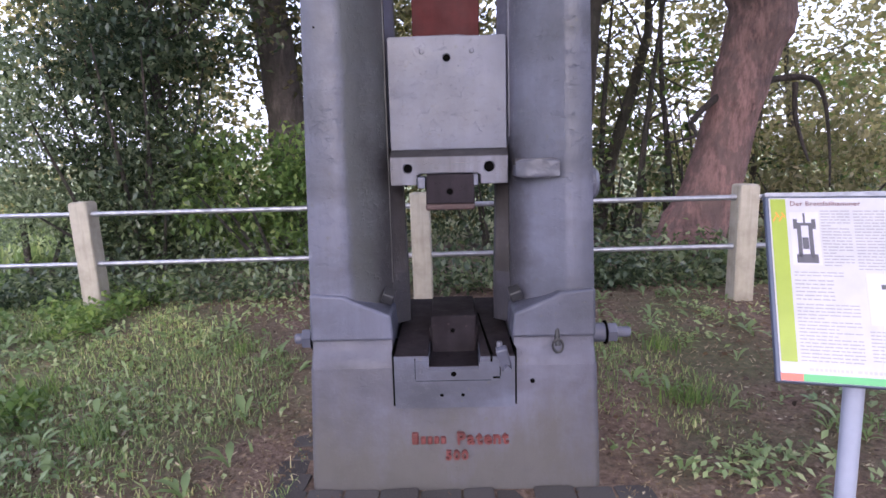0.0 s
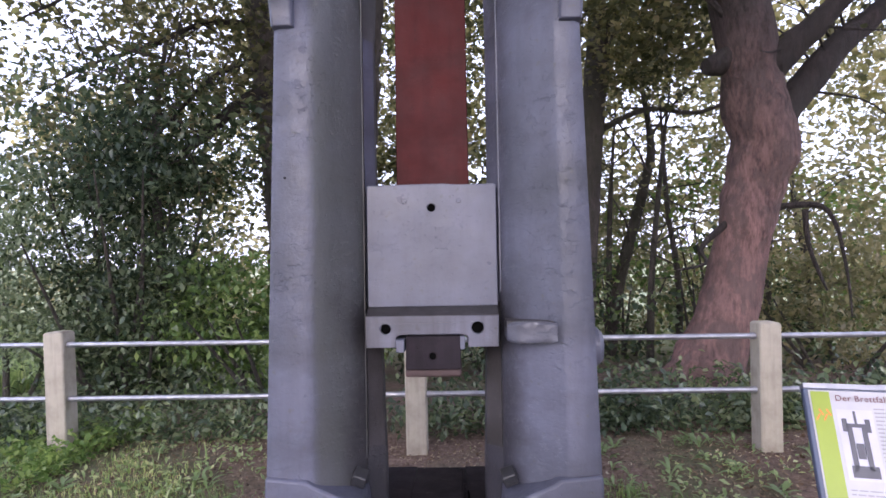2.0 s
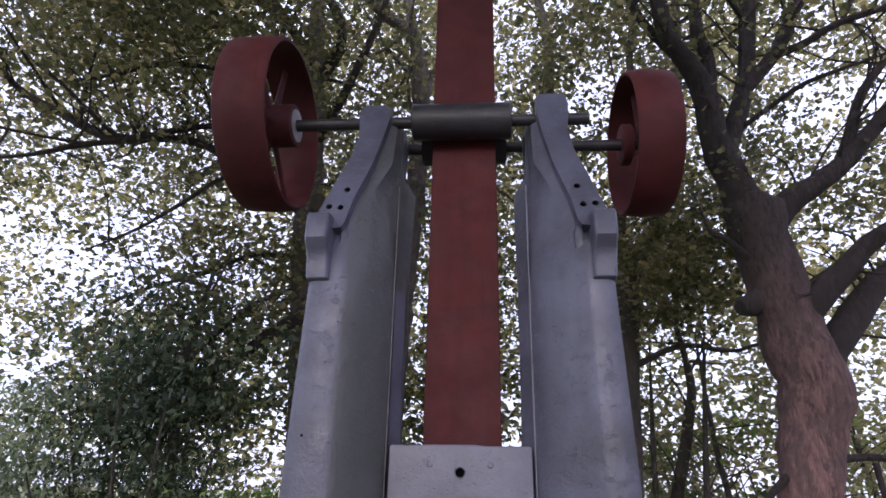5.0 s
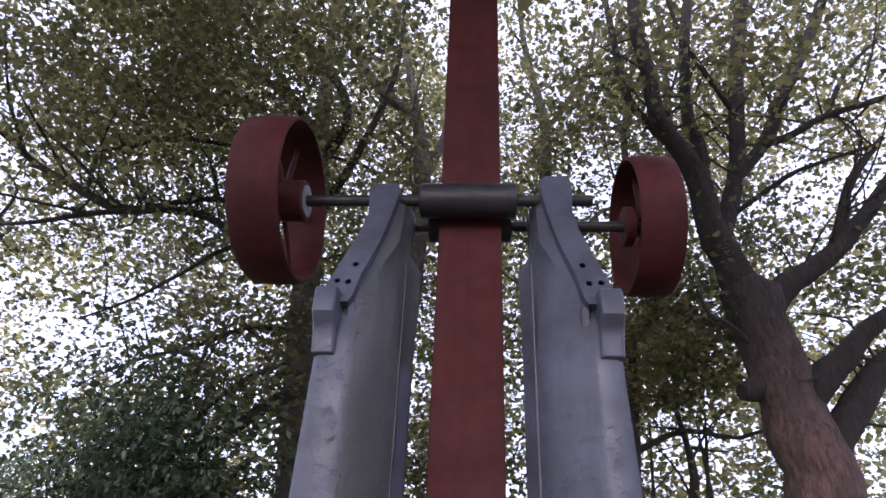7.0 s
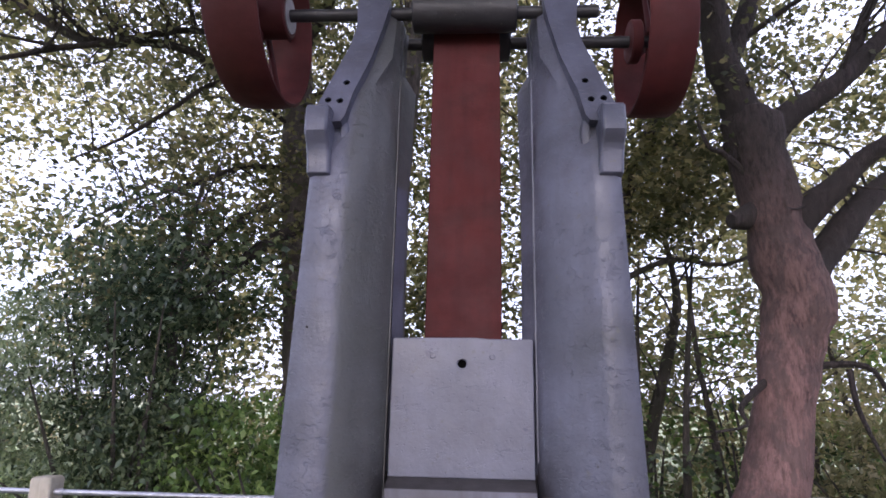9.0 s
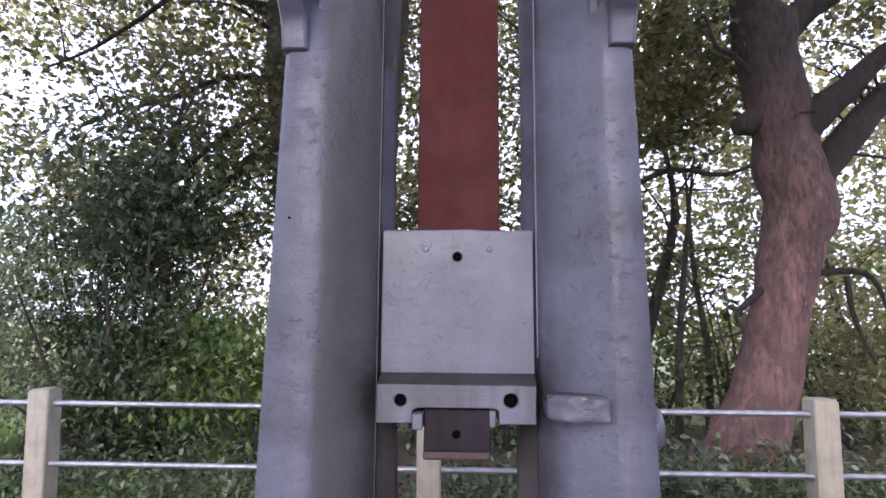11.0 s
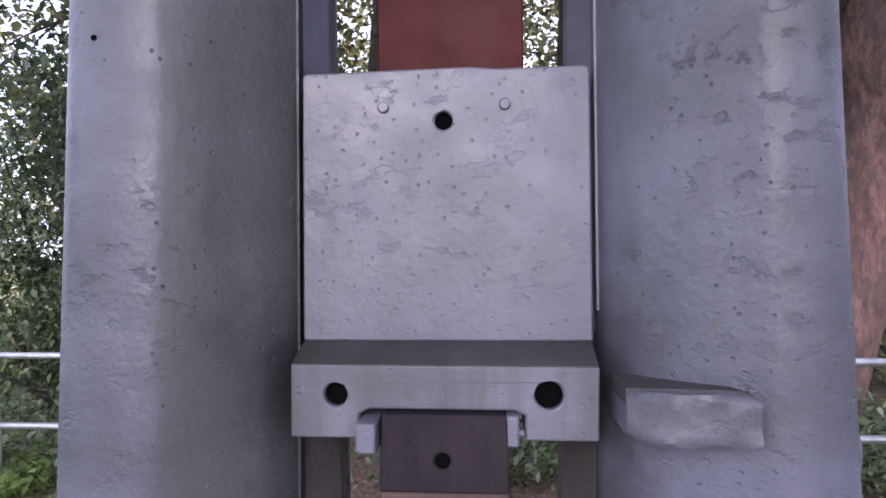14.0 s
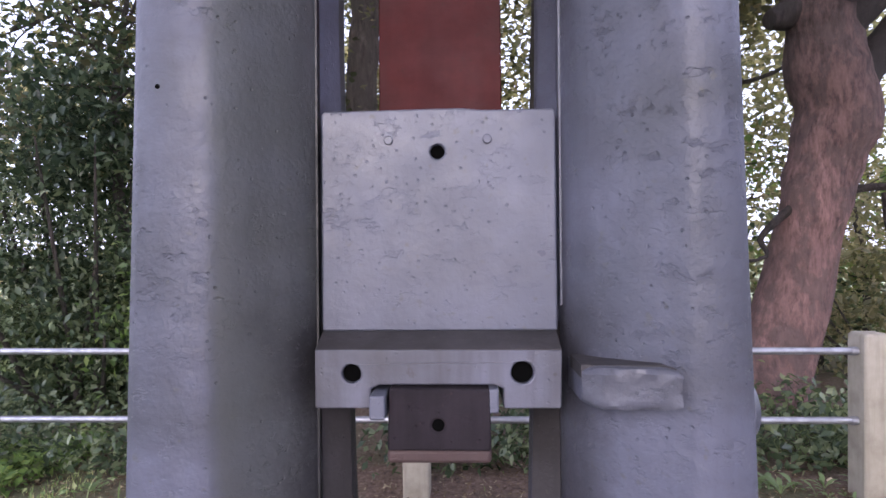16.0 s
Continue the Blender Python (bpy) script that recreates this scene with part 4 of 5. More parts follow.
def leaf_mesh(centres, size, droop=0.35, shape="maple"):
    """Many leaves as folded blades: an (n, 3) array of places to one mesh."""
    n = len(centres)
    if shape == "maple":
        base = np.array([(0, -0.5, 0), (0.42, -0.22, 0.06), (0.5, 0.12, 0.10), (0.18, 0.16, 0.04), (0, 0.58, -0.06), (-0.18, 0.16, 0.04), (-0.5, 0.12, 0.10), (-0.42, -0.22, 0.06), (0, 0.0, 0.0)])
        faces = np.array([(8, 0, 1), (8, 1, 2), (8, 2, 3), (8, 3, 4), (8, 4, 5), (8, 5, 6), (8, 6, 7), (8, 7, 0)])
    elif shape == "broad":
        base = np.array([(0, -0.5, 0), (0.46, -0.15, 0.08), (0.28, 0.28, 0.03), (0, 0.56, -0.05), (-0.28, 0.28, 0.03), (-0.46, -0.15, 0.08)])
        faces = np.array([(0, 1, 2), (0, 2, 3), (0, 3, 4), (0, 4, 5)])
    else:
        base = np.array([(0, -0.5, 0), (0.26, -0.05, 0.07), (0, 0.55, -0.05), (-0.26, -0.05, 0.07)])
        faces = np.array([(0, 1, 2), (0, 2, 3)])
    k = len(base)
    yaw = R.uniform(0, math.tau, n)
    tip = R.normal(droop, 0.55, n)
    roll = R.normal(0, 0.55, n)
    s = size * R.uniform(0.55, 1.25, n)
    pts = base[None] * s[:, None, None]
    c, d = np.cos(roll)[:, None], np.sin(roll)[:, None]
    x, y, z = pts[..., 0] * c + pts[..., 2] * d, pts[..., 1], pts[..., 2] * c - pts[..., 0] * d
    c, d = np.cos(tip)[:, None], np.sin(tip)[:, None]
    y, z = y * c + z * d, z * c - y * d
    c, d = np.cos(yaw)[:, None], np.sin(yaw)[:, None]
    x, y = x * c - y * d, x * d + y * c
    v = np.stack([x, y, z], -1) + centres[:, None, :]
    f = faces[None] + (np.arange(n) * k)[:, None, None]
    return v.reshape(-1, 3), f.reshape(-1, 3)


def raw_mesh(name, v, f, mat, parent=None, label=""):
    me = bpy.data.meshes.new(name)
    me.vertices.add(len(v))
    me.vertices.foreach_set("co", np.ascontiguousarray(v, dtype=np.float32).ravel())
    k = f.shape[1]
    me.loops.add(f.size)
    me.loops.foreach_set("vertex_index", np.ascontiguousarray(f, dtype=np.int32).ravel())
    me.polygons.add(len(f))
    me.polygons.foreach_set("loop_start", np.arange(len(f), dtype=np.int32) * k)
    me.polygons.foreach_set("loop_total", np.full(len(f), k, dtype=np.int32))
    me.update(calc_edges=True)
    me.materials.append(mat)
    ob = new(name, me)
    if parent:
        ob.parent = parent
        ob.matrix_parent_inverse = Matrix.Translation(parent.location).inverted()
    if label:
        tagged(ob, label)
    return ob


def clumps(count, centre, half, per, spread, flat=0.45, shell=0.0, low=None):
    """Leaf places: twigs' worth of leaves round points in an ellipsoid, in flattish sprays."""
    per = round(per * 1.35)
    p = R.normal(size=(count, 3))
    p /= np.linalg.norm(p, axis=1)[:, None]
    p *= (shell + (1 - shell) * R.uniform(0, 1, count) ** (1 / 3))[:, None]
    p = p * np.array(half) + np.array(centre)
    off = R.normal(size=(count, per, 3)) * np.array([spread, spread, spread * flat])
    tilt = R.normal(0, 0.35, (count, 1, 2))
    off[..., 2] += (off[..., :2] * tilt).sum(-1)
    out = (p[:, None, :] + off).reshape(-1, 3)
    if low is not None:
        out = out[out[:, 2] > low]
    return out


def opened(places, centre, half, share=0.7):
    """Thin the leaves out round a natural gap in the crown."""
    inside = (((places - np.array(centre)) / np.array(half)) ** 2).sum(1) < 1
    return places[~(inside & (R.uniform(0, 1, len(places)) < share))]


def tree(name, label, base, limbs, bark_mat, leaf_sets, leaf_mat, size=0.13, shape="maple", limb_mat=None):
    t = thing(name, label, "tree", base)
    for i, (pts, radii) in enumerate(limbs):
        ob = part("trunk" if i == 0 else "limb", tube(pts, radii, 0.12 if i == 0 else 0.08, 18 if radii[0] > 0.15 else 8), limb_mat if limb_mat and i else bark_mat, t)
        ob.matrix_parent_inverse = Matrix.Translation(t.location).inverted()
    if leaf_sets:
        v, f = leaf_mesh(np.concatenate(leaf_sets), size * 0.86, shape=shape)
        raw_mesh("crown", v, f, leaf_mat, t, "airy crown of small leaves")
    return t


def twigs(points, radius, count, seed, up=0.2, length=1.6):
    """Thin side branches off a limb."""
    rr = random.Random(seed)
    pts = [Vector(p) for p in points]
    out = []
    for _ in range(count):
        i = rr.randrange(len(pts) - 1)
        p = pts[i].lerp(pts[i + 1], rr.random())
        d = Vector((rr.uniform(-1, 1), rr.uniform(-1, 0.6), rr.uniform(-0.4, 0.8) + up)).normalized()
        l = length * rr.uniform(0.5, 1.2)
        q = p + d * l * 0.5 + Vector((0, 0, rr.uniform(-0.15, 0.15)))
        e = q + (d + Vector((rr.uniform(-0.5, 0.5), rr.uniform(-0.5, 0.5), rr.uniform(-0.4, 0.4)))) * l * 0.5
        out.append(([p, q, e], [radius, radius * 0.6, radius * 0.25]))
    return out


big = [([(2.86, 7.2, -0.05), (2.88, 7.2, 0.27), (3.09, 7.2, 0.81), (3.28, 7.2, 1.42), (3.42, 7.2, 2.04), (3.55, 7.2, 2.55), (3.68, 7.2, 3.03), (3.6, 7.2, 3.45), (3.54, 7.2, 3.85), (3.5, 7.2, 4.32), (3.43, 7.2, 4.8), (3.39, 7.2, 5.18), (3.4, 7.2, 5.4)],
        [0.56, 0.461, 0.347, 0.3, 0.284, 0.317, 0.37, 0.341, 0.317, 0.32, 0.315, 0.33, 0.15])]
# the two low limbs, the right-hand fork and its side stem
big += [
    ([(3.67, 7.2, 3.82), (3.9, 7.12, 4.06), (4.18, 7.03, 4.3), (4.46, 6.95, 4.59), (4.72, 6.87, 4.77), (5.36, 6.78, 5.18), (6.16, 6.7, 5.81)], [0.221, 0.184, 0.134, 0.106, 0.09, 0.058, 0.027]),
    ([(3.76, 7.2, 3.21), (3.98, 7.27, 3.47), (4.35, 7.33, 3.87), (4.69, 7.4, 4.23), (5.04, 7.47, 4.5), (6.03, 7.53, 5.33), (7.32, 7.6, 6.38)], [0.193, 0.186, 0.167, 0.152, 0.135, 0.093, 0.038]),
    ([(3.5, 7.2, 4.95), (3.89, 7.17, 5.31), (4.17, 7.14, 5.47), (4.54, 7.11, 5.74), (4.85, 7.09, 6.07), (5.24, 7.06, 6.49), (5.89, 7.03, 7.28), (6.96, 7.0, 8.49)], [0.2, 0.16, 0.129, 0.117, 0.104, 0.092, 0.069, 0.032]),
    ([(4.51, 7.15, 5.73), (4.82, 7.2, 6.3), (5.11, 7.25, 6.89), (5.81, 7.3, 7.71)], [0.078, 0.074, 0.061, 0.04]),
]
# the left-hand fork and the stems that rise from it
big += [
    ([(3.36, 7.2, 5.0), (3.21, 7.13, 5.58), (3.05, 7.07, 6.04), (3.01, 7.0, 6.62), (2.88, 6.93, 7.04), (2.58, 6.87, 7.68), (2.53, 6.8, 8.6), (2.45, 6.73, 9.49), (2.57, 6.67, 11.33), (2.6, 6.6, 13.5)], [0.25, 0.199, 0.182, 0.164, 0.137, 0.118, 0.111, 0.103, 0.084, 0.044]),
    ([(2.83, 7.1, 7.37), (2.45, 7.04, 7.84), (2.23, 6.98, 8.28), (2.16, 6.92, 8.85), (2.11, 6.86, 9.78), (2.01, 6.8, 11.56)], [0.071, 0.065, 0.062, 0.055, 0.049, 0.029]),
    ([(3.04, 7.1, 6.5), (3.19, 7.15, 7.36), (3.09, 7.1, 7.89), (3.16, 7.05, 8.73), (3.35, 7.0, 9.92), (3.87, 6.95, 12.02), (4.2, 6.9, 13.8)], [0.12, 0.095, 0.089, 0.085, 0.081, 0.059, 0.034]),
]
big += [
    ([(3.12, 7.15, 5.85), (3.48, 7.23, 6.6), (3.74, 7.26, 7.39), (3.88, 7.29, 8.16), (4.14, 7.31, 9.36), (4.52, 7.34, 10.73), (5.2, 7.37, 13.4)], [0.15, 0.122, 0.12, 0.117, 0.116, 0.105, 0.05]),
    ([(3.6, 7.22, 6.95), (4.15, 7.17, 7.6), (4.51, 7.13, 8.33), (4.98, 7.1, 9.2), (5.38, 7.07, 9.93), (6.25, 7.03, 11.71), (7.3, 7.0, 13.4)], [0.1, 0.096, 0.095, 0.095, 0.085, 0.058, 0.032]),
    ([(4.01, 7.15, 7.44), (4.39, 7.01, 7.52), (4.83, 6.88, 7.74), (5.62, 6.74, 7.95), (6.48, 6.6, 8.3)], [0.059, 0.055, 0.051, 0.042, 0.023]),
    ([(3.79, 7.2, 8.15), (3.44, 6.93, 8.55), (3.12, 6.77, 9.2), (2.95, 6.6, 9.94)], [0.041, 0.041, 0.038, 0.03]),
]
# thin side branches and the stub of a lost limb
big += [
    ([(3.3, 7.15, 4.45), (2.97, 7.03, 4.71), (2.78, 6.97, 4.77), (2.66, 6.9, 5.07)], [0.05, 0.036, 0.026, 0.017]),
    ([(4.87, 6.9, 7.76), (5.32, 6.8, 8.54), (5.9, 6.7, 9.1)], [0.035, 0.032, 0.02]),
    ([(3.4, 7.2, 6.3), (4.04, 6.83, 6.67), (4.4, 6.67, 6.77), (4.97, 6.5, 6.9)], [0.04, 0.033, 0.029, 0.018]),
    ([(3.5, 7.2, 4.1), (3.14, 7.12, 3.94), (2.99, 7.07, 3.9)], [0.195, 0.13, 0.085]),
    ([(3.3, 7.15, 2.2), (2.99, 7.05, 1.98), (2.85, 7.0, 1.83), (2.88, 6.95, 1.68), (2.54, 6.9, 1.61)], [0.05, 0.037, 0.028, 0.018, 0.012]),
    ([(3.5, 7.25, 2.2), (3.9, 7.25, 2.32), (4.3, 7.2, 2.31), (4.43, 7.15, 2.09), (4.47, 7.1, 1.78), (4.49, 7.05, 1.41), (4.48, 7.0, 1.06)], [0.05, 0.04, 0.032, 0.025, 0.02, 0.015, 0.009]),
    ([(4.12, 7.2, 2.27), (4.1, 7.13, 1.91), (4.16, 7.07, 1.6), (4.22, 7.0, 1.36)], [0.035, 0.028, 0.021, 0.012]),
]
for n, (i, count) in enumerate(((3, 12), (4, 8), (5, 10), (6, 8), (7, 10), (8, 14), (9, 14), (10, 8), (1, 8), (2, 9))):
    big += twigs(big[i][0][1:], 0.02, count, 51 + n, 0.2, 1.3)
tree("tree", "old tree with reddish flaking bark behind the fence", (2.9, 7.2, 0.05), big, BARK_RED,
     [opened(opened(opened(clumps(400, (4.6, 7.9, 8.8), (4.2, 3.0, 3.8), 34, 0.30), (4.96, 7.6, 6.85), (0.85, 3.0, 0.75), 0.85), (5.8, 7.6, 9.4), (0.8, 3.0, 0.9), 0.85), (2.9, 7.6, 8.5), (0.5, 3.0, 0.6), 0.85), opened(clumps(40, (6.6, 7.8, 4.2), (2.2, 1.4, 1.6), 34, 0.32), (5.1, 7.8, 3.4), (1.0, 2.5, 0.8), 0.92), clumps(70, (2.7, 8.2, 4.9), (1.0, 0.8, 1.0), 30, 0.26)], LEAF_MAPLE, 0.11, limb_mat=BARK_BACKLIT)

second = [
    ([(1.9, 9, -0.05), (1.92, 9, 0.64), (2.02, 9, 2.07), (2.09, 9, 3.0), (2.18, 9, 4.05), (2.24, 9, 4.71), (2.36, 9, 5.16), (2.65, 9, 5.57), (2.85, 9, 5.96), (3.1, 9, 6.83), (3.43, 9, 8.44), (3.67, 9, 10.62), (3.8, 9, 12.6)], [0.24, 0.19, 0.17, 0.165, 0.165, 0.174, 0.17, 0.121, 0.115, 0.101, 0.09, 0.066, 0.038]),
    ([(2.31, 9, 5.0), (2.23, 9, 5.52), (2.26, 9, 6.0), (2.44, 9, 7.04), (2.67, 9, 8.2), (2.72, 9, 9.22), (3.13, 9, 11.25)], [0.12, 0.095, 0.089, 0.075, 0.069, 0.062, 0.034]),
    ([(2.2, 9, 3.6), (2.9, 8.9, 3.9), (3.6, 8.8, 3.8), (4.3, 8.7, 4.1)], [0.05, 0.04, 0.03, 0.015]),
]
second += twigs(second[0][0][4:], 0.04, 9, 8) + twigs(second[1][0], 0.035, 7, 9)
tree("tree", "dark-barked tree behind the fence", (1.9, 9, 0.05), second, BARK_DARK,
     [opened(clumps(109, (2.6, 9.8, 8.8), (3.0, 2.2, 3.6), 32, 0.34), (1.97, 9.8, 12.3), (1.2, 3.0, 1.8), 0.85), clumps(72, (2.9, 9.4, 5.6), (1.4, 1.0, 1.4), 30, 0.3)], LEAF_MAPLE, 0.11)

third = [
    ([(-2.3, 9, 0.0), (-2.3, 9, 1.0), (-2.4, 9, 2.63), (-2.55, 9, 4.1), (-2.7, 9, 5.5), (-2.8, 9, 7.2), (-2.99, 9, 10.0), (-3.12, 8.9, 12.8)], [0.36, 0.30, 0.27, 0.25, 0.24, 0.2, 0.15, 0.07]),
    ([(-2.5, 8.8, 4.35), (-2.92, 8.5, 3.95), (-3.3, 8.3, 3.5), (-3.5, 8.2, 3.3), (-3.55, 8.1, 2.8)], [0.11, 0.095, 0.075, 0.05, 0.018]),
    ([(-2.7, 9.0, 6.3), (-3.39, 8.71, 6.53), (-3.91, 8.52, 6.72), (-4.28, 8.33, 6.99), (-4.88, 8.14, 7.04), (-5.63, 7.96, 6.92), (-6.41, 7.77, 7.27), (-7.03, 7.58, 7.57), (-7.59, 7.39, 8.02), (-8.58, 7.2, 8.64)], [0.1, 0.074, 0.064, 0.069, 0.068, 0.076, 0.067, 0.054, 0.045, 0.028]),
    ([(-3.0, 8.9, 9.2), (-3.5, 8.6, 9.9), (-4.18, 8.3, 11.0), (-5.1, 8.0, 12.3)], [0.1, 0.09, 0.07, 0.03]),
    ([(-2.6, 9.0, 5.3), (-3.37, 8.57, 5.19), (-3.9, 8.25, 4.79), (-4.46, 7.93, 4.47), (-4.76, 7.6, 4.14)], [0.055, 0.038, 0.032, 0.019, 0.011]),
    ([(-2.6, 8.9, 4.81), (-3.08, 8.4, 4.43), (-3.36, 8.0, 3.92), (-3.64, 7.6, 3.3)], [0.045, 0.032, 0.026, 0.014]),
    ([(-2.8, 9.0, 7.3), (-2.0, 8.3, 8.3), (-1.4, 7.8, 9.6), (-1.3, 7.5, 11)], [0.09, 0.07, 0.05, 0.02]),
    ([(-2.8, 9.0, 7.5), (-4.14, 8.33, 7.35), (-4.69, 8.07, 7.14), (-5.15, 7.8, 6.81), (-5.77, 7.53, 6.55), (-6.26, 7.27, 6.24), (-6.96, 7.0, 6.0)], [0.06, 0.047, 0.054, 0.052, 0.042, 0.032, 0.016]),
]
third += [
    ([(-2.9, 8.9, 8.1), (-3.49, 8.4, 8.14), (-4.15, 8.0, 8.24), (-4.89, 7.6, 8.05), (-5.26, 7.2, 7.54), (-5.68, 6.8, 7.11)], [0.05, 0.039, 0.038, 0.036, 0.03, 0.016]),
    ([(-2.7, 9.0, 7.0), (-3.87, 8.5, 6.56), (-4.34, 8.2, 5.98), (-4.86, 7.9, 5.34), (-5.26, 7.6, 4.93)], [0.048, 0.041, 0.034, 0.024, 0.012]),
    ([(-2.9, 9.0, 8.7), (-2.35, 8.6, 9.3), (-2.59, 8.3, 10.0), (-3.21, 8.0, 10.59), (-3.53, 7.7, 11.16), (-3.99, 7.4, 12.77)], [0.1, 0.085, 0.089, 0.079, 0.068, 0.033]),
    ([(-2.95, 9.0, 9.2), (-3.32, 8.44, 9.54), (-4.27, 8.08, 10.24), (-4.69, 7.72, 10.34), (-5.19, 7.36, 10.79), (-6.07, 7.0, 11.58)], [0.085, 0.073, 0.063, 0.056, 0.046, 0.021]),
    ([(-5.53, 7.95, 6.9), (-5.83, 7.53, 7.16), (-6.19, 7.27, 7.49), (-6.68, 7.0, 7.83)], [0.039, 0.035, 0.03, 0.022]),
]
for n, i in enumerate((8, 9, 10, 11)):
    third += twigs(third[i][0][1:], 0.014, 10, 81 + n, 0.0, 1.1)
third += twigs(third[2][0], 0.016, 26, 61, 0.0, 1.4) + twigs(third[4][0], 0.014, 16, 62, -0.1, 1.1) + twigs(third[5][0], 0.014, 14, 63, -0.1, 1.0) + twigs(third[7][0], 0.016, 16, 64, 0.0, 1.3)
third += twigs(third[2][0], 0.035, 14, 12) + twigs(third[3][0], 0.035, 8, 13) + twigs(third[0][0][4:], 0.04, 10, 14) + twigs(third[7][0], 0.03, 8, 15)
tree("tree", "tall maple behind the fence, limbs coloured dark as backlit", (-2.3, 9, 0.05), third, BARK_GREY,
     [opened(clumps(522, (-4.8, 8.6, 8.6), (4.6, 3.2, 4.2), 34, 0.34), (-5.9, 8.4, 5.5), (1.7, 3.2, 1.5), 0.85), opened(opened(clumps(80, (-2.7, 9.8, 3.2), (1.6, 0.8, 1.5), 32, 0.3), (-3.5, 9.6, 3.7), (0.6, 2.5, 0.5), 0.9), (-3.4, 9.6, 2.4), (0.7, 2.5, 0.6), 0.8), opened(opened(clumps(190, (-4.4, 8.7, 4.2), (3.2, 1.3, 1.7), 34, 0.3), (-5.9, 8.6, 4.4), (1.7, 2.5, 1.5), 0.5), (-3.2, 8.7, 3.4), (0.55, 2.5, 0.5), 0.9), clumps(120, (-5.6, 8.0, 9.2), (2.3, 1.6, 1.7), 34, 0.34), clumps(330, (-4.6, 6.2, 9.6), (4.4, 2.2, 2.0), 32, 0.34)], LEAF_MAPLE, 0.11, limb_mat=BARK_BACKLIT)

fourth = [
    ([(-1.3, 9.2, -0.05), (-1.29, 9.2, 2.4), (-1.2, 9.2, 4.4), (-0.98, 9.1, 6.9), (-0.96, 8.97, 8.32), (-1.12, 8.86, 9.55), (-1.61, 8.74, 9.95), (-2.08, 8.63, 10.5), (-2.79, 8.51, 11.99), (-3.55, 8.4, 13.8)], [0.27, 0.22, 0.20, 0.17, 0.152, 0.127, 0.107, 0.098, 0.087, 0.05]),
    ([(-1.11, 9.0, 9.5), (-1.38, 9.07, 11.11), (-1.75, 9.03, 12.79), (-2.0, 9.0, 14.0)], [0.098, 0.086, 0.08, 0.041]),
    ([(-0.95, 9.0, 8.2), (-0.67, 9.27, 9.28), (-0.47, 9.33, 10.27), (-0.16, 9.4, 12.46)], [0.1, 0.086, 0.079, 0.049]),
]
fourth += twigs(fourth[0][0][1:], 0.04, 14, 21)
tree("tree", "slender dark tree in the wood", (-1.3, 9.2, 0.05), fourth, BARK_GREY,
     [clumps(218, (-2.0, 11.0, 8.6), (2.4, 2.0, 4.6), 32, 0.34), clumps(102, (0.6, 11.2, 7.0), (1.9, 1.4, 2.8), 32, 0.32), clumps(87, (-0.4, 10.8, 3.6), (1.8, 1.0, 1.6), 30, 0.3)], LEAF_MAPLE, 0.11)

fifth = [
    ([(1.22, 10.0, -0.05), (1.22, 9.9, 4.0), (1.28, 9.8, 7.28), (1.33, 9.76, 8.77), (1.4, 9.72, 10.07), (1.18, 9.68, 11.5), (1.03, 9.64, 12.53), (0.95, 9.6, 14.0)], [0.19, 0.15, 0.133, 0.119, 0.103, 0.078, 0.063, 0.034]),
    ([(1.4, 9.74, 10.0), (1.95, 9.73, 10.92), (2.39, 9.67, 11.83), (2.68, 9.6, 13.17)], [0.069, 0.059, 0.048, 0.032]),
    ([(2.55, 10, 0.0), (2.7, 10, 1.2), (3.2, 10, 3.0), (3.3, 10, 3.7), (3.1, 10, 5.0)], [0.12, 0.1, 0.08, 0.06, 0.02]),
]
fifth += [([(x, y, -0.05), (x + 0.05, y, 1.3), (x + d * 0.5, y, 2.6), (x + d, y - 0.1, 4.2)], [0.06, 0.05, 0.038, 0.012]) for x, y, d in ((2.95, 9.2, 0.35), (3.5, 9.6, -0.2), (4.7, 9.3, 0.3), (5.6, 9.8, -0.3), (2.5, 9.9, 0.2))]
for n in range(3, 8):
    fifth += twigs(fifth[n][0][1:], 0.014, 8, 90 + n, 0.2, 1.1)
fifth += twigs(fifth[0][0][1:], 0.03, 10, 31) + twigs(fifth[2][0], 0.025, 8, 32)
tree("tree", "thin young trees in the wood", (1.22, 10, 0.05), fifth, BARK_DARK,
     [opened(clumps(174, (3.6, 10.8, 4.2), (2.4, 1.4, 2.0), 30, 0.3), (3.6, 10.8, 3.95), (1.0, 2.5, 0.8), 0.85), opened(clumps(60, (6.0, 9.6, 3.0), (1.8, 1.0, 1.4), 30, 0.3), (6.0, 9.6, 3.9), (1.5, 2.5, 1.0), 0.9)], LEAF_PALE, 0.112)

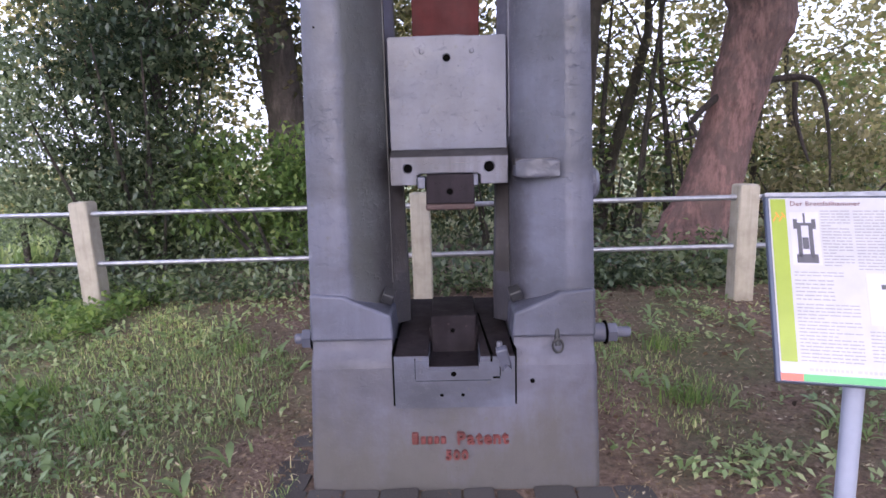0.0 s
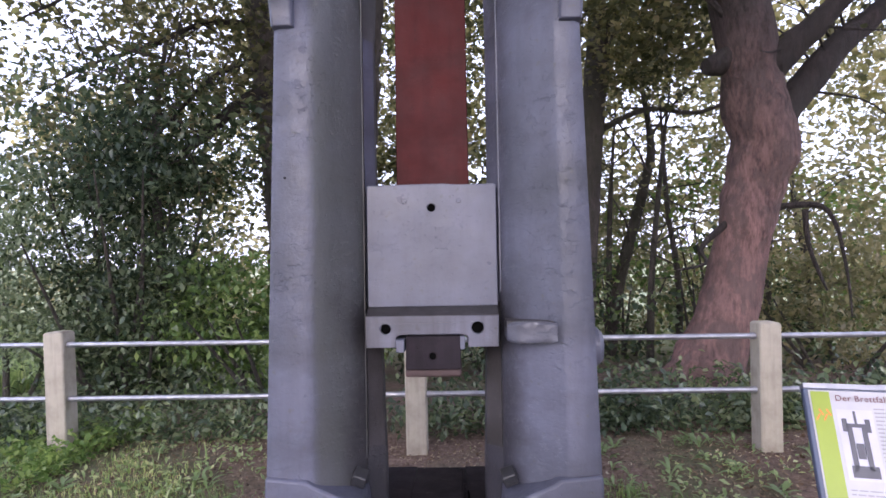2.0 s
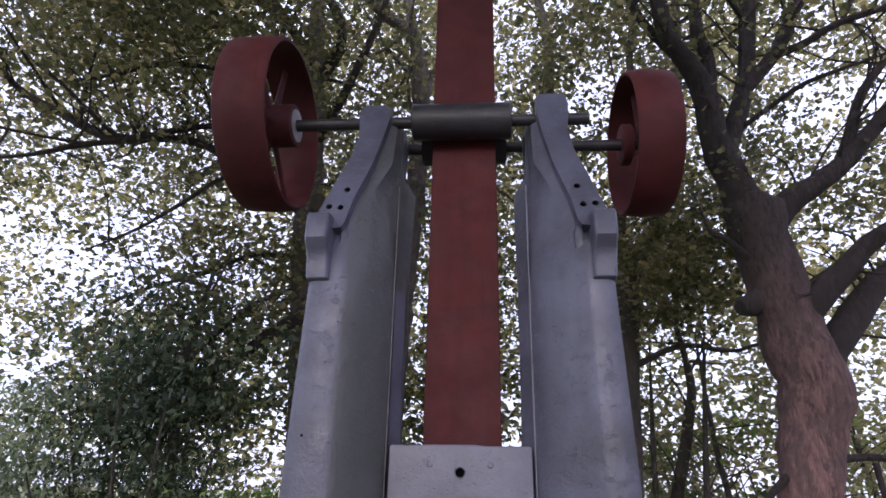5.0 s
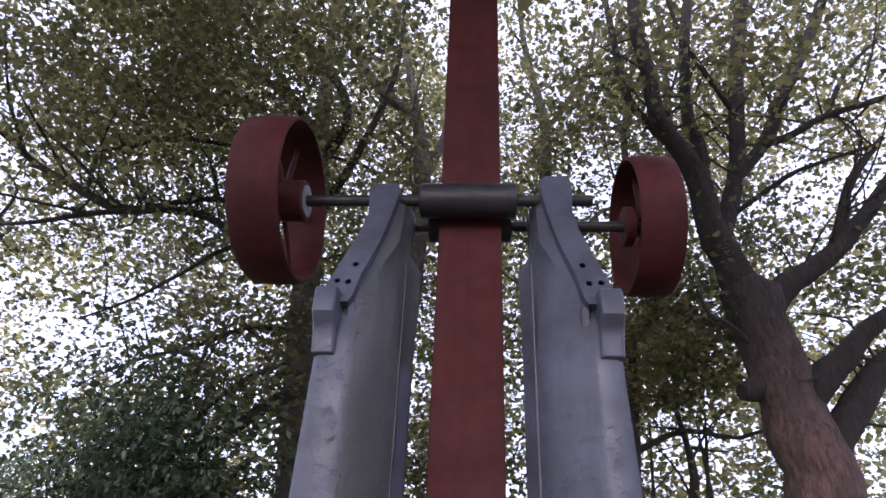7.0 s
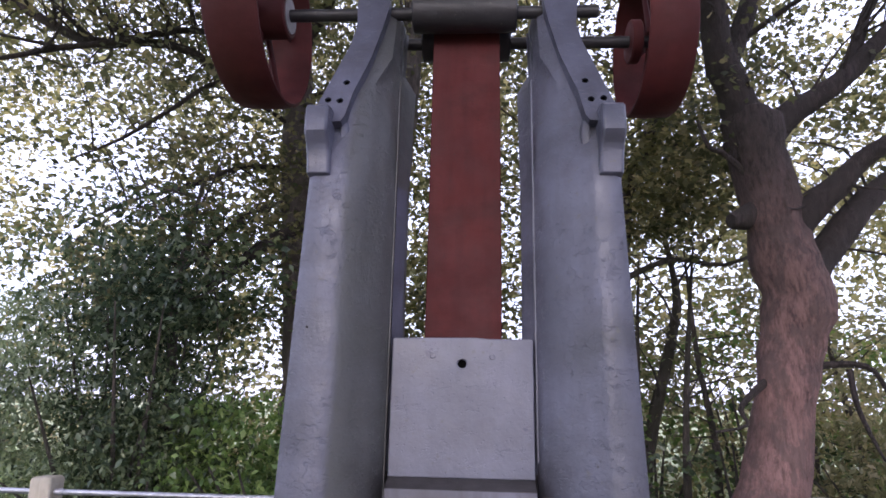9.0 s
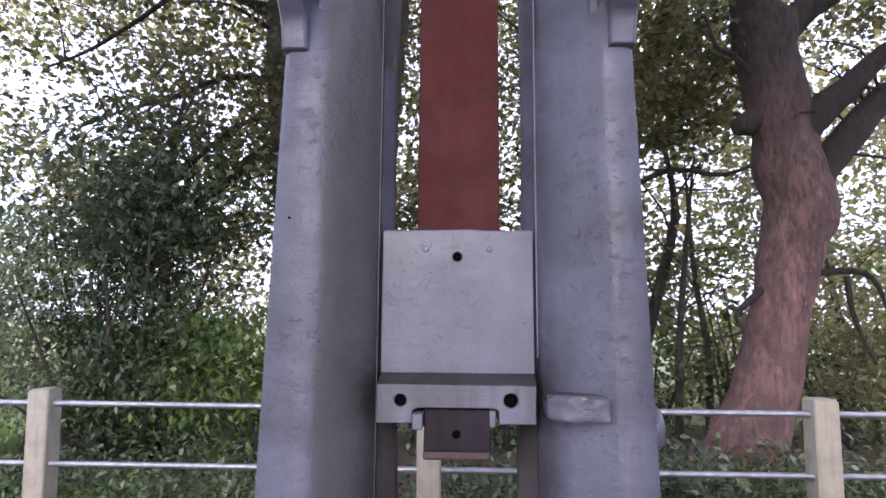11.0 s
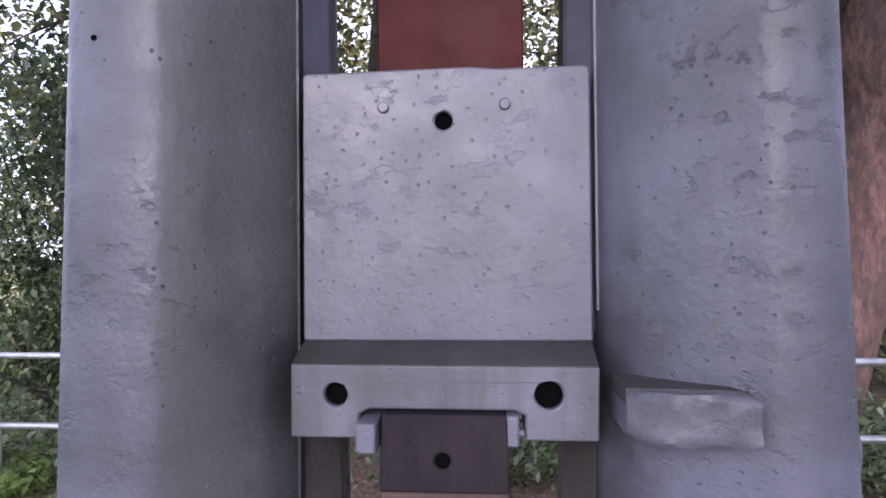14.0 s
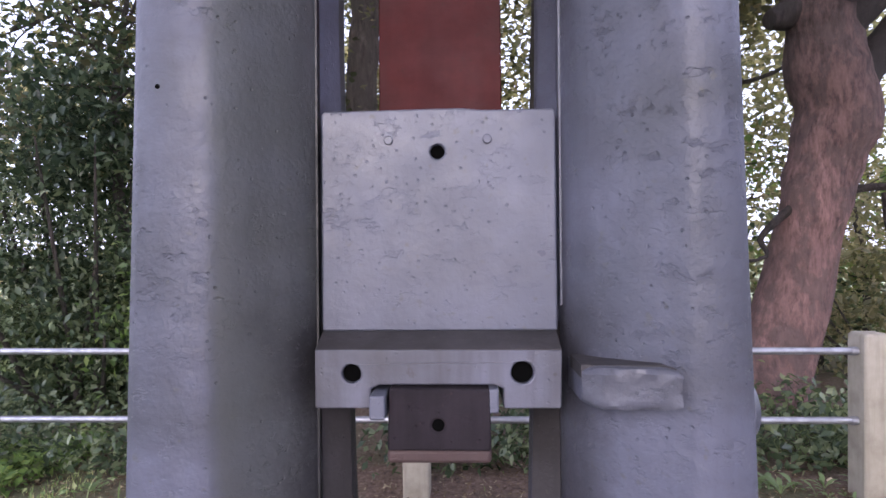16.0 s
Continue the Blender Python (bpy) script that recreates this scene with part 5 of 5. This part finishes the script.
# Tree added out of view; its crown blocks high light from the machine.
behind = [
    ([(-4.2, -3.6, 0.0), (-4.2, -3.6, 2.0), (-4.0, -3.3, 5.0), (-3.2, -2.4, 8.0), (-1.5, -0.6, 9.6), (0.5, 1.2, 10.2)], [0.45, 0.36, 0.32, 0.24, 0.14, 0.05]),
    ([(-4.0, -3.3, 5.2), (-5.0, -1.5, 7.2), (-5.6, 1.0, 8.6), (-5.4, 3.6, 9.4)], [0.2, 0.16, 0.11, 0.04]),
    ([(-3.4, -2.6, 7.5), (-1.0, -2.6, 9.0), (2.0, -1.8, 9.9), (4.2, 0.4, 10.3)], [0.18, 0.14, 0.1, 0.04]),
]
tree("tree", "added unseen maple whose crown shades the clearing", (-4.2, -3.6, 0.05), behind, BARK_DARK,
     [clumps(760, (-0.3, -0.4, 9.4), (7.6, 5.4, 1.8), 30, 0.42), clumps(170, (0.3, 1.6, 7.4), (3.4, 2.2, 0.9), 30, 0.4), clumps(70, (-6.4, -0.6, 7.8), (2.0, 3.0, 1.6), 30, 0.4), clumps(240, (-1.0, -5.6, 8.2), (8.5, 1.8, 2.2), 30, 0.42)], LEAF_MAPLE, 0.2)

# bushes and undergrowth
def bush(name, label, centre, sets, mat, size, shape="blade", stems=6):
    b = thing(name, label, "bush", (centre[0], centre[1], ground_z(*centre[:2])))
    for _ in range(stems):
        bm = bmesh.new()
        a, l = random.uniform(0, math.tau), random.uniform(0.3, 1.2)
        p = Vector((centre[0] + 0.25 * math.cos(a), centre[1] + 0.25 * math.sin(a), 0.05))
        tube([p, p + Vector((l * 0.4 * math.cos(a), l * 0.4 * math.sin(a), centre[2] * 0.6)), p + Vector((l * math.cos(a), l * math.sin(a), centre[2] * 1.4))], [0.035, 0.025, 0.008], 0.05, 7, bm)
        ob = part("stem", bm, BARK_DARK, b)
        ob.matrix_parent_inverse = Matrix.Translation(b.location).inverted()
    v, f = leaf_mesh(np.concatenate(sets), size * 0.86, 0.5, shape)
    raw_mesh("foliage", v, f, mat, b)
    return b


bush("bush", "dense dark green bush behind the fence", (-4.1, 7.5, 1.4), [opened(clumps(100, (-4.1, 7.8, 1.8), (1.2, 0.8, 2.1), 40, 0.28, 0.18, low=0.3), (-5.4, 7.7, 0.5), (1.2, 2.0, 1.3), 0.92), clumps(55, (-4.2, 7.6, 3.3), (1.5, 0.8, 1.2), 40, 0.34, 0.25)], LEAF_BUSH, 0.125)
bush("bush", "dark leafy bush behind the fence", (-3.7, 7.5, 0.7), [clumps(120, (-3.7, 7.6, 0.95), (1.1, 0.6, 0.95), 40, 0.22, low=0.15)], LEAF_BUSH, 0.12)
sapling = [([(-3.62, 7.75, 0.0), (-3.58, 7.75, 1.6), (-3.66, 7.7, 3.2), (-3.5, 7.7, 4.6)], [0.085, 0.07, 0.05, 0.02])] + twigs([(-3.6, 7.75, 1.2), (-3.64, 7.7, 3.2), (-3.5, 7.7, 4.4)], 0.02, 12, 71, 0.1, 1.2)
tree("tree", "slim dark sapling inside the bush", (-3.62, 7.75, 0.05), sapling, BARK_DARK, [clumps(26, (-3.6, 7.7, 3.3), (1.0, 0.7, 1.0), 34, 0.26)], LEAF_BUSH, 0.13)
bush("bush", "tall dark hornbeam bush with drooping sprays behind the fence", (-3.8, 7.6, 2.0), [clumps(105, (-3.85, 7.6, 1.7), (0.95, 0.7, 1.9), 60, 0.26, 0.16, low=0.3)], LEAF_BUSH, 0.085)
bush("bush", "bush with drooping sprays behind the fence, sky sheen in its leaf colour", (-5.1, 7.1, 1.2), [clumps(105, (-5.05, 7.0, 1.55), (0.8, 0.5, 1.5), 66, 0.28, 0.16, low=0.55)], LEAF_SHEEN, 0.08, stems=3)
bush("bush", "mid-green hazel bush behind the fence", (-2.0, 7.4, 0.8), [clumps(130, (-2.1, 7.6, 1.0), (1.3, 0.7, 1.0), 36, 0.2, low=0.2)], LEAF_FRESH, 0.12)
bush("bush", "leafy undergrowth below the trees", (0.7, 8.6, 0.8), [clumps(100, (0.6, 8.8, 1.1), (1.7, 0.8, 1.2), 36, 0.24, low=0.2)], LEAF_BUSH, 0.125)
bush("bush", "leafy undergrowth below the trees", (5.2, 8.4, 0.8), [clumps(105, (5.6, 8.6, 1.2), (1.9, 0.9, 1.3), 36, 0.24, low=0.2)], LEAF_PALE, 0.13)
bush("bush", "leafy undergrowth below the trees", (2.9, 10.5, 1.0), [clumps(80, (3.0, 10.8, 1.5), (2.0, 0.8, 1.5), 34, 0.26, low=0.2)], LEAF_PALE, 0.13)

bush("bush", "shady thicket of young maples below the trees", (4.4, 10.2, 1.6), [opened(clumps(80, (4.4, 10.4, 1.7), (4.2, 1.2, 1.7), 40, 0.32, low=0.15), (5.0, 10.4, 2.2), (1.0, 2.0, 0.6), 0.8)], LEAF_FRESH, 0.115, "broad")
bush("bush", "dark shady thicket below the trees", (3.6, 9.0, 1.0), [clumps(28, (3.9, 9.3, 1.0), (3.2, 0.6, 1.2), 40, 0.28, low=0.15)], LEAF_BUSH, 0.115, "broad")
bush("bush", "olive-brown thicket of young maples below the trees", (-1.9, 9.8, 1.2), [opened(clumps(90, (-1.4, 10.2, 1.9), (2.4, 1.0, 2.0), 40, 0.3, low=0.15), (-2.9, 10.2, 1.9), (0.7, 2.0, 0.8), 0.75)], LEAF_MAPLE, 0.11, "broad")

# Leaf mass added out of view to cut the light from the right.
bush("shade_hedge", "added unseen leaf screen blocking light from the right", (7.4, 0.0, 2.0), [clumps(420, (7.8, 0.0, 2.9), (1.3, 4.2, 3.2), 36, 0.36, low=0.1)], LEAF_BUSH, 0.26)

# woods further back
far = thing("far_woods", "hazy green woodland edge in the distance", "woods", (0, 16, 0.1), kind="stuff")
sets = [clumps(22, (x, R.uniform(14, 19), R.uniform(0.5, 1.3)), (2.0, 1.4, 1.5), 26, 0.5, low=0.1) for x in np.linspace(-12, 14, 13)]
sets += [clumps(26, (x, R.uniform(15, 20), R.uniform(4, 8)), (2.0, 1.6, 2.6), 26, 0.55) for x in (-11, -8, -1, 1, 6, 9, 12)]
airy = np.stack([R.uniform(-11, 12, 6000), R.uniform(12.5, 15.5, 6000), 1.2 + 8.5 * R.uniform(0, 1, 6000) ** 1.2], -1)
thin = np.array([noise.noise((a * 0.8, c * 0.8, 2)) for a, b, c in airy]) + R.normal(0, 0.2, len(airy)) > -0.12
sets.append(airy[thin])
v, f = leaf_mesh(opened(np.concatenate(sets), (-10.0, 16.0, 1.0), (3.2, 6.0, 2.2), 0.85), 0.2, shape="maple")
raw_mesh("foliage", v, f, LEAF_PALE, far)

canopy = thing("far_canopy", "backlit olive-green canopy of the wood beyond", "woods", (0, 15, 0.1), kind="stuff")
n = 170000
deep = np.stack([R.uniform(-15, 15, n), R.uniform(12.5, 18, n), R.uniform(0.3, 20, n)], -1)
full = np.array([noise.noise((a * 0.42, b * 0.3, c * 0.42)) + 0.75 * noise.noise((a * 1.5, b * 0.6, c * 1.5)) for a, b, c in deep])
deep = deep[full + R.normal(0, 0.10, n) > 0.06 + 0.10 * np.clip(-deep[:, 0] / 6, 0, 1) * (deep[:, 2] < 9)]
for x, z, r in ((-11.2, 7.6, 1.3), (-9.7, 8.4, 1.4), (-8.3, 5.8, 0.8), (-7.9, 11.4, 1.0), (-5.2, 4.4, 0.8), (-6.5, 15.5, 0.9), (2.8, 17.3, 2.0), (5.4, 14.4, 0.8), (9.3, 11.3, 1.4), (10.9, 16.1, 1.2), (4.7, 4.9, 0.9), (8.7, 4.9, 1.1), (-4.5, 1.8, 1.0), (0.9, 14.0, 1.0), (-10.6, 9.2, 1.2)):
    deep = opened(deep, (x, 15, z), (r, 6, r), 0.85)
v, f = leaf_mesh(deep, 0.15, shape="broad")
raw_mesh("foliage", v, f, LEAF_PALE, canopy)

# low plants along the fence, grass, dead leaves
def on_ground(x, y, h=0.0):
    return np.array([ground_z(a, b) for a, b in zip(x, y)]) + h


meadow = thing("meadow_grass", "pale sunlit meadow grass beyond the fence", "meadow", (-9, 12, 0.1), kind="stuff")
mx, my = R.uniform(-16, -5.6, 26000), R.uniform(7.4, 19, 26000)
keep = mx < -0.52 * my - 0.6
mx, my = mx[keep], my[keep]

edge = thing("undergrowth", "low green ivy and nettles along the fence", "undergrowth", (0, 6.4, 0.1), kind="stuff")
x, y = R.uniform(-8, 7.5, 15000), 5.45 + np.abs(R.normal(0, 0.8, 15000))
keep = np.sin(x * 1.3) + np.sin(x * 2.9 + 1) + R.normal(0, 0.7, len(x)) > -0.9
x, y = x[keep], y[keep]
h = np.abs(R.normal(0, 0.16, len(x))) * (0.5 + 0.5 * np.clip((y - 5.2) / 0.7, 0, 1.3)) + 0.02
low = opened(np.stack([x, y, on_ground(x, y, h)], -1), (-6.2, 6.9, 0.2), (1.7, 1.3, 1.0), 0.75)
x = low[:, 0]
# Right of x = -4.6 the deep shade is put in by a darker leaf colour.
v, f = leaf_mesh(low[x > -4.6], 0.085, 0.3, "blade")
raw_mesh("leaves", v, f, LEAF_BUSH, edge)
v, f = leaf_mesh(low[x <= -4.6], 0.085, 0.3, "blade")
raw_mesh("leaves", v, f, LEAF_FRESH, edge)
ux, uy = R.uniform(1.4, 7.5, 7000), 5.55 + np.abs(R.normal(0, 0.9, 7000))
keep = np.array([noise.noise((a * 0.9, b * 0.9, 12)) for a, b in zip(ux, uy)]) > -0.12
ux, uy = ux[keep], uy[keep]
v, f = leaf_mesh(np.stack([ux, uy, on_ground(ux, uy, np.abs(R.normal(0, 0.15, len(ux))) + 0.03)], -1), 0.1, 0.2, "blade")
shade = thing("woodland_herbs", "dark green woodland herbs round the old tree", "undergrowth", (3.5, 6.2, 0.1), kind="stuff")
raw_mesh("leaves", v, f, LEAF_BUSH, shade)
lush = thing("nettle_patch", "lush bright green nettles and ground ivy", "undergrowth", (-4.2, 4.4, 0.1), kind="stuff")
x, y = -1.7 - np.abs(R.normal(0, 1.6, 17000)), R.uniform(1.8, 6.2, 17000)
keep = np.array([noise.noise((a * 1.1, b * 1.1, 6)) for a, b in zip(x, y)]) + 0.3 * (-x - 3.3) > 0.0
x, y = x[keep], y[keep]
v, f = leaf_mesh(np.stack([x, y, on_ground(x, y, np.abs(R.normal(0, 0.085, len(x))) + 0.015)], -1), 0.075, 0.3, "blade")
raw_mesh("leaves", v, f, LEAF_FRESH, lush)

seedlings = thing("weed_seedlings", "small pale green seedlings in loose patches", "weed", (2.6, 3.4, 0.05), kind="stuff")
px, py = R.uniform(0.9, 5.6, 330), R.uniform(1.9, 7.2, 330)
keep = np.array([noise.noise((a * 0.9, b * 0.9, 4)) for a, b in zip(px, py)]) + 0.16 * (px - 2.2) > -0.05
px, py = px[keep], py[keep]
x, y = (np.repeat(px, 22) + R.normal(0, 0.075, 22 * len(px))), (np.repeat(py, 22) + R.normal(0, 0.075, 22 * len(py)))
lx = -5.2 + 4.2 * R.uniform(0, 1, 125)
ly = R.uniform(1.9, 6.0, 125)
x = np.concatenate([x, np.repeat(lx, 30) + R.normal(0, 0.14, 30 * len(lx))])
y = np.concatenate([y, np.repeat(ly, 30) + R.normal(0, 0.14, 30 * len(ly))])
v, f = leaf_mesh(np.stack([x, y, on_ground(x, y, np.abs(R.normal(0, 0.024, len(x))) + 0.015)], -1), 0.052, 0.2, "blade")
raw_mesh("leaves", v, f, LEAF_WEED, seedlings)

litter = thing("dead_leaf_litter", "brown dead leaves scattered over the soil", "leaf litter", (0, 4, 0.05), kind="stuff")
x, y = R.uniform(-6, 6, 24000), R.uniform(1.6, 6.6, 24000)
keep = (np.abs(x - C) > 0.70) | (y < 2.45) | (y > 3.35)
x, y = x[keep], y[keep]
v, f = leaf_mesh(np.stack([x, y, on_ground(x, y, 0.006)], -1), 0.032, 0.0, "blade")
z0 = np.repeat(on_ground(x, y, 0.0), 4)
v[:, 2] = z0 + 0.004 + np.abs(v[:, 2] - z0) * 0.55
raw_mesh("leaves", v, f, LITTER, litter)


curled = thing("curled_dead_leaves", "larger pale brown curled leaves on the soil", "leaf litter", (0, 4, 0.05), kind="stuff")
x, y = R.uniform(-5.5, 5.5, 1500), R.uniform(1.7, 6.2, 1500)
keep = (np.abs(x - C) > 0.75) | (y < 2.3) | (y > 3.4)
x, y = x[keep], y[keep]
v, f = leaf_mesh(np.stack([x, y, on_ground(x, y, 0.014)], -1), 0.036, 0.0, "broad")
raw_mesh("leaves", v, f, LITTER, curled)


def blades(x, y, length, width):
    n = len(x)
    yaw, bend = R.uniform(0, math.tau, n), R.uniform(0.15, 0.9, n)
    l, w = length * R.uniform(0.4, 1.3, n), width * R.uniform(0.6, 1.3, n)
    dx, dy = np.cos(yaw), np.sin(yaw)
    z = on_ground(x, y, -0.01)
    rows = []
    for t, k in ((0, 1), (0.55, 0.8), (1, 0.08)):
        out, up = l * bend * t * t, l * t * (1 - 0.35 * bend * t)
        for sgn in (-1, 1):
            rows.append(np.stack([x + dx * out - dy * w * k * sgn, y + dy * out + dx * w * k * sgn, z + up], -1))
    v = np.stack(rows, 1)
    f = np.array([(0, 1, 3, 2), (2, 3, 5, 4)])[None] + (np.arange(n) * 6)[:, None, None]
    return v.reshape(-1, 3), f.reshape(-1, 4)


v, f = blades(mx, my, 0.42, 0.02)
raw_mesh("blades", v, f, LEAF_WEED, meadow)

straw = thing("straw_litter", "pale dry grass straws lying on the soil", "straw", (0, 4, 0.05), kind="stuff")
sx, sy = R.uniform(-6, 5.5, 24000), R.uniform(1.4, 5.8, 24000)
keep = (np.abs(sx - C) > 0.72) | (sy < 2.3) | (sy > 3.4)
sx, sy = sx[keep], sy[keep]
ang, half, wid = R.uniform(0, math.tau, len(sx)), R.uniform(0.004, 0.018, len(sx)), R.uniform(0.0008, 0.0024, len(sx))
ca, sa, sz = np.cos(ang), np.sin(ang), on_ground(sx, sy, 0.012)
quad = [np.stack([sx + a * half * ca - b * wid * sa, sy + a * half * sa + b * wid * ca, sz + a * R.uniform(0, 0.012, len(sx))], -1) for a, b in ((-1, -1), (1, -1), (1, 1), (-1, 1))]
v = np.stack(quad, 1).reshape(-1, 3)
raw_mesh("straws", v, np.arange(len(v)).reshape(-1, 4), STRAW, straw)

grass = thing("grass", "patchy short grass with longer blades", "grass", (-2, 4, 0.05), kind="stuff")
gx, gy = R.uniform(-6.5, 6, 170000), R.uniform(1.2, 6.4, 170000)
dens = np.array([noise.noise((a * 0.7, b * 0.7, 9)) + 0.5 * noise.noise((a * 2.2, b * 2.2, 3)) for a, b in zip(gx, gy)]) + np.where(gx < -3.0, 0.2, np.where(gx < -1.0, 0.0, -0.24)) - np.where((gy > 4.6) & (gx > -3), 0.35, 0)
keep = (dens + R.normal(0, 0.14, len(gx)) > 0.04) & ((np.abs(gx - C) > 0.74) | (gy < 2.2) | (gy > 3.4))
gx, gy = gx[keep], gy[keep]
v, f = blades(gx, gy, 0.062, 0.0032)
raw_mesh("blades", v, f, GRASS, grass)
tufts = thing("grass_tufts", "bright green long grass tufts", "grass", (1.2, 3.6, 0.05), kind="stuff")
cx, cy = [], []
for px, py, k in ((1.45, 3.35, 130), (1.55, 4.1, 110), (1.25, 4.3, 70), (-2.6, 3.6, 120), (-1.9, 3.0, 100), (-3.3, 4.6, 120), (-4.2, 5.0, 150), (-2.4, 2.5, 100), (-3.0, 3.1, 120), (-1.5, 4.2, 60), (2.2, 3.0, 40), (2.6, 4.0, 50)):
    cx.append(R.normal(px, 0.07, k))
    cy.append(R.normal(py, 0.06, k))
v, f = blades(np.concatenate(cx), np.concatenate(cy), 0.15, 0.0035)
raw_mesh("blades", v, f, LEAF_FRESH, tufts)


stalks = thing("dry_grass_stalks", "pale bent seed stalks standing in the grass", "grass", (-2.2, 3.4, 0.05), kind="stuff")
v, f = blades(R.uniform(-4.6, -0.9, 170), R.uniform(2.2, 5.2, 170), 0.15, 0.008)
raw_mesh("blades", v, f, LEAF_WEED, stalks)


def weed(kind):
    """A rosette of long pale leaves."""
    rr = random.Random(kind)
    w = thing("weed_plant", "pale green broad-leaved weed growing in the soil", "weed", (0, 0, -50 - kind), "weeds on the ground")
    for _ in range(rr.randint(4, 7)):
        a, l, wd, up = rr.uniform(0, math.tau), rr.uniform(0.045, 0.12), rr.uniform(0.009, 0.018), rr.uniform(0.5, 2.0)
        d, n = Vector((math.cos(a), math.sin(a), 0)), Vector((-math.sin(a), math.cos(a), 0))
        bm = bmesh.new()
        rows = []
        for t, k in ((0, 0.15), (0.25, 0.35), (0.5, 0.95), (0.75, 0.9), (1, 0.05)):
            c = d * (l * t * (1 - 0.3 * up * (1 - t))) + Vector((0, 0, l * up * (t - 0.55 * t * t)))
            rows.append([bm.verts.new(c + n * (wd * k * q) + Vector((0, 0, 0.25 * wd * k * abs(q)))) for q in (-1, 0, 1)])
        for r0, r1 in zip(rows, rows[1:]):
            for i in (0, 1):
                bm.faces.new((r0[i], r0[i + 1], r1[i + 1], r1[i]))
        part("leaf", bm, LEAF_WEED, w)
    return w


kinds = [weed(k) for k in range(7)]
spots = []
while len(spots) < 330:
    x, y = 1.0 + 3.4 * random.random() ** 0.8, 5.3 - 3.4 * random.random() ** 1.35
    if len(spots) > 235:
        x, y = random.uniform(-4.8, -0.9), random.uniform(2.2, 5.4)
    if math.hypot(x - 1.3, y - 1.85) > 0.12:
        spots.append((x, y))
for i, (x, y) in enumerate(spots):
    m = pose(x, y, ground_z(x, y) - 0.005, 0, 0, random.uniform(0, 360)) @ Matrix.Scale(random.uniform(0.75, 1.25), 4)
    if i < 7:
        kinds[i].matrix_basis = m
    else:
        copy_thing(kinds[i % 7], m)
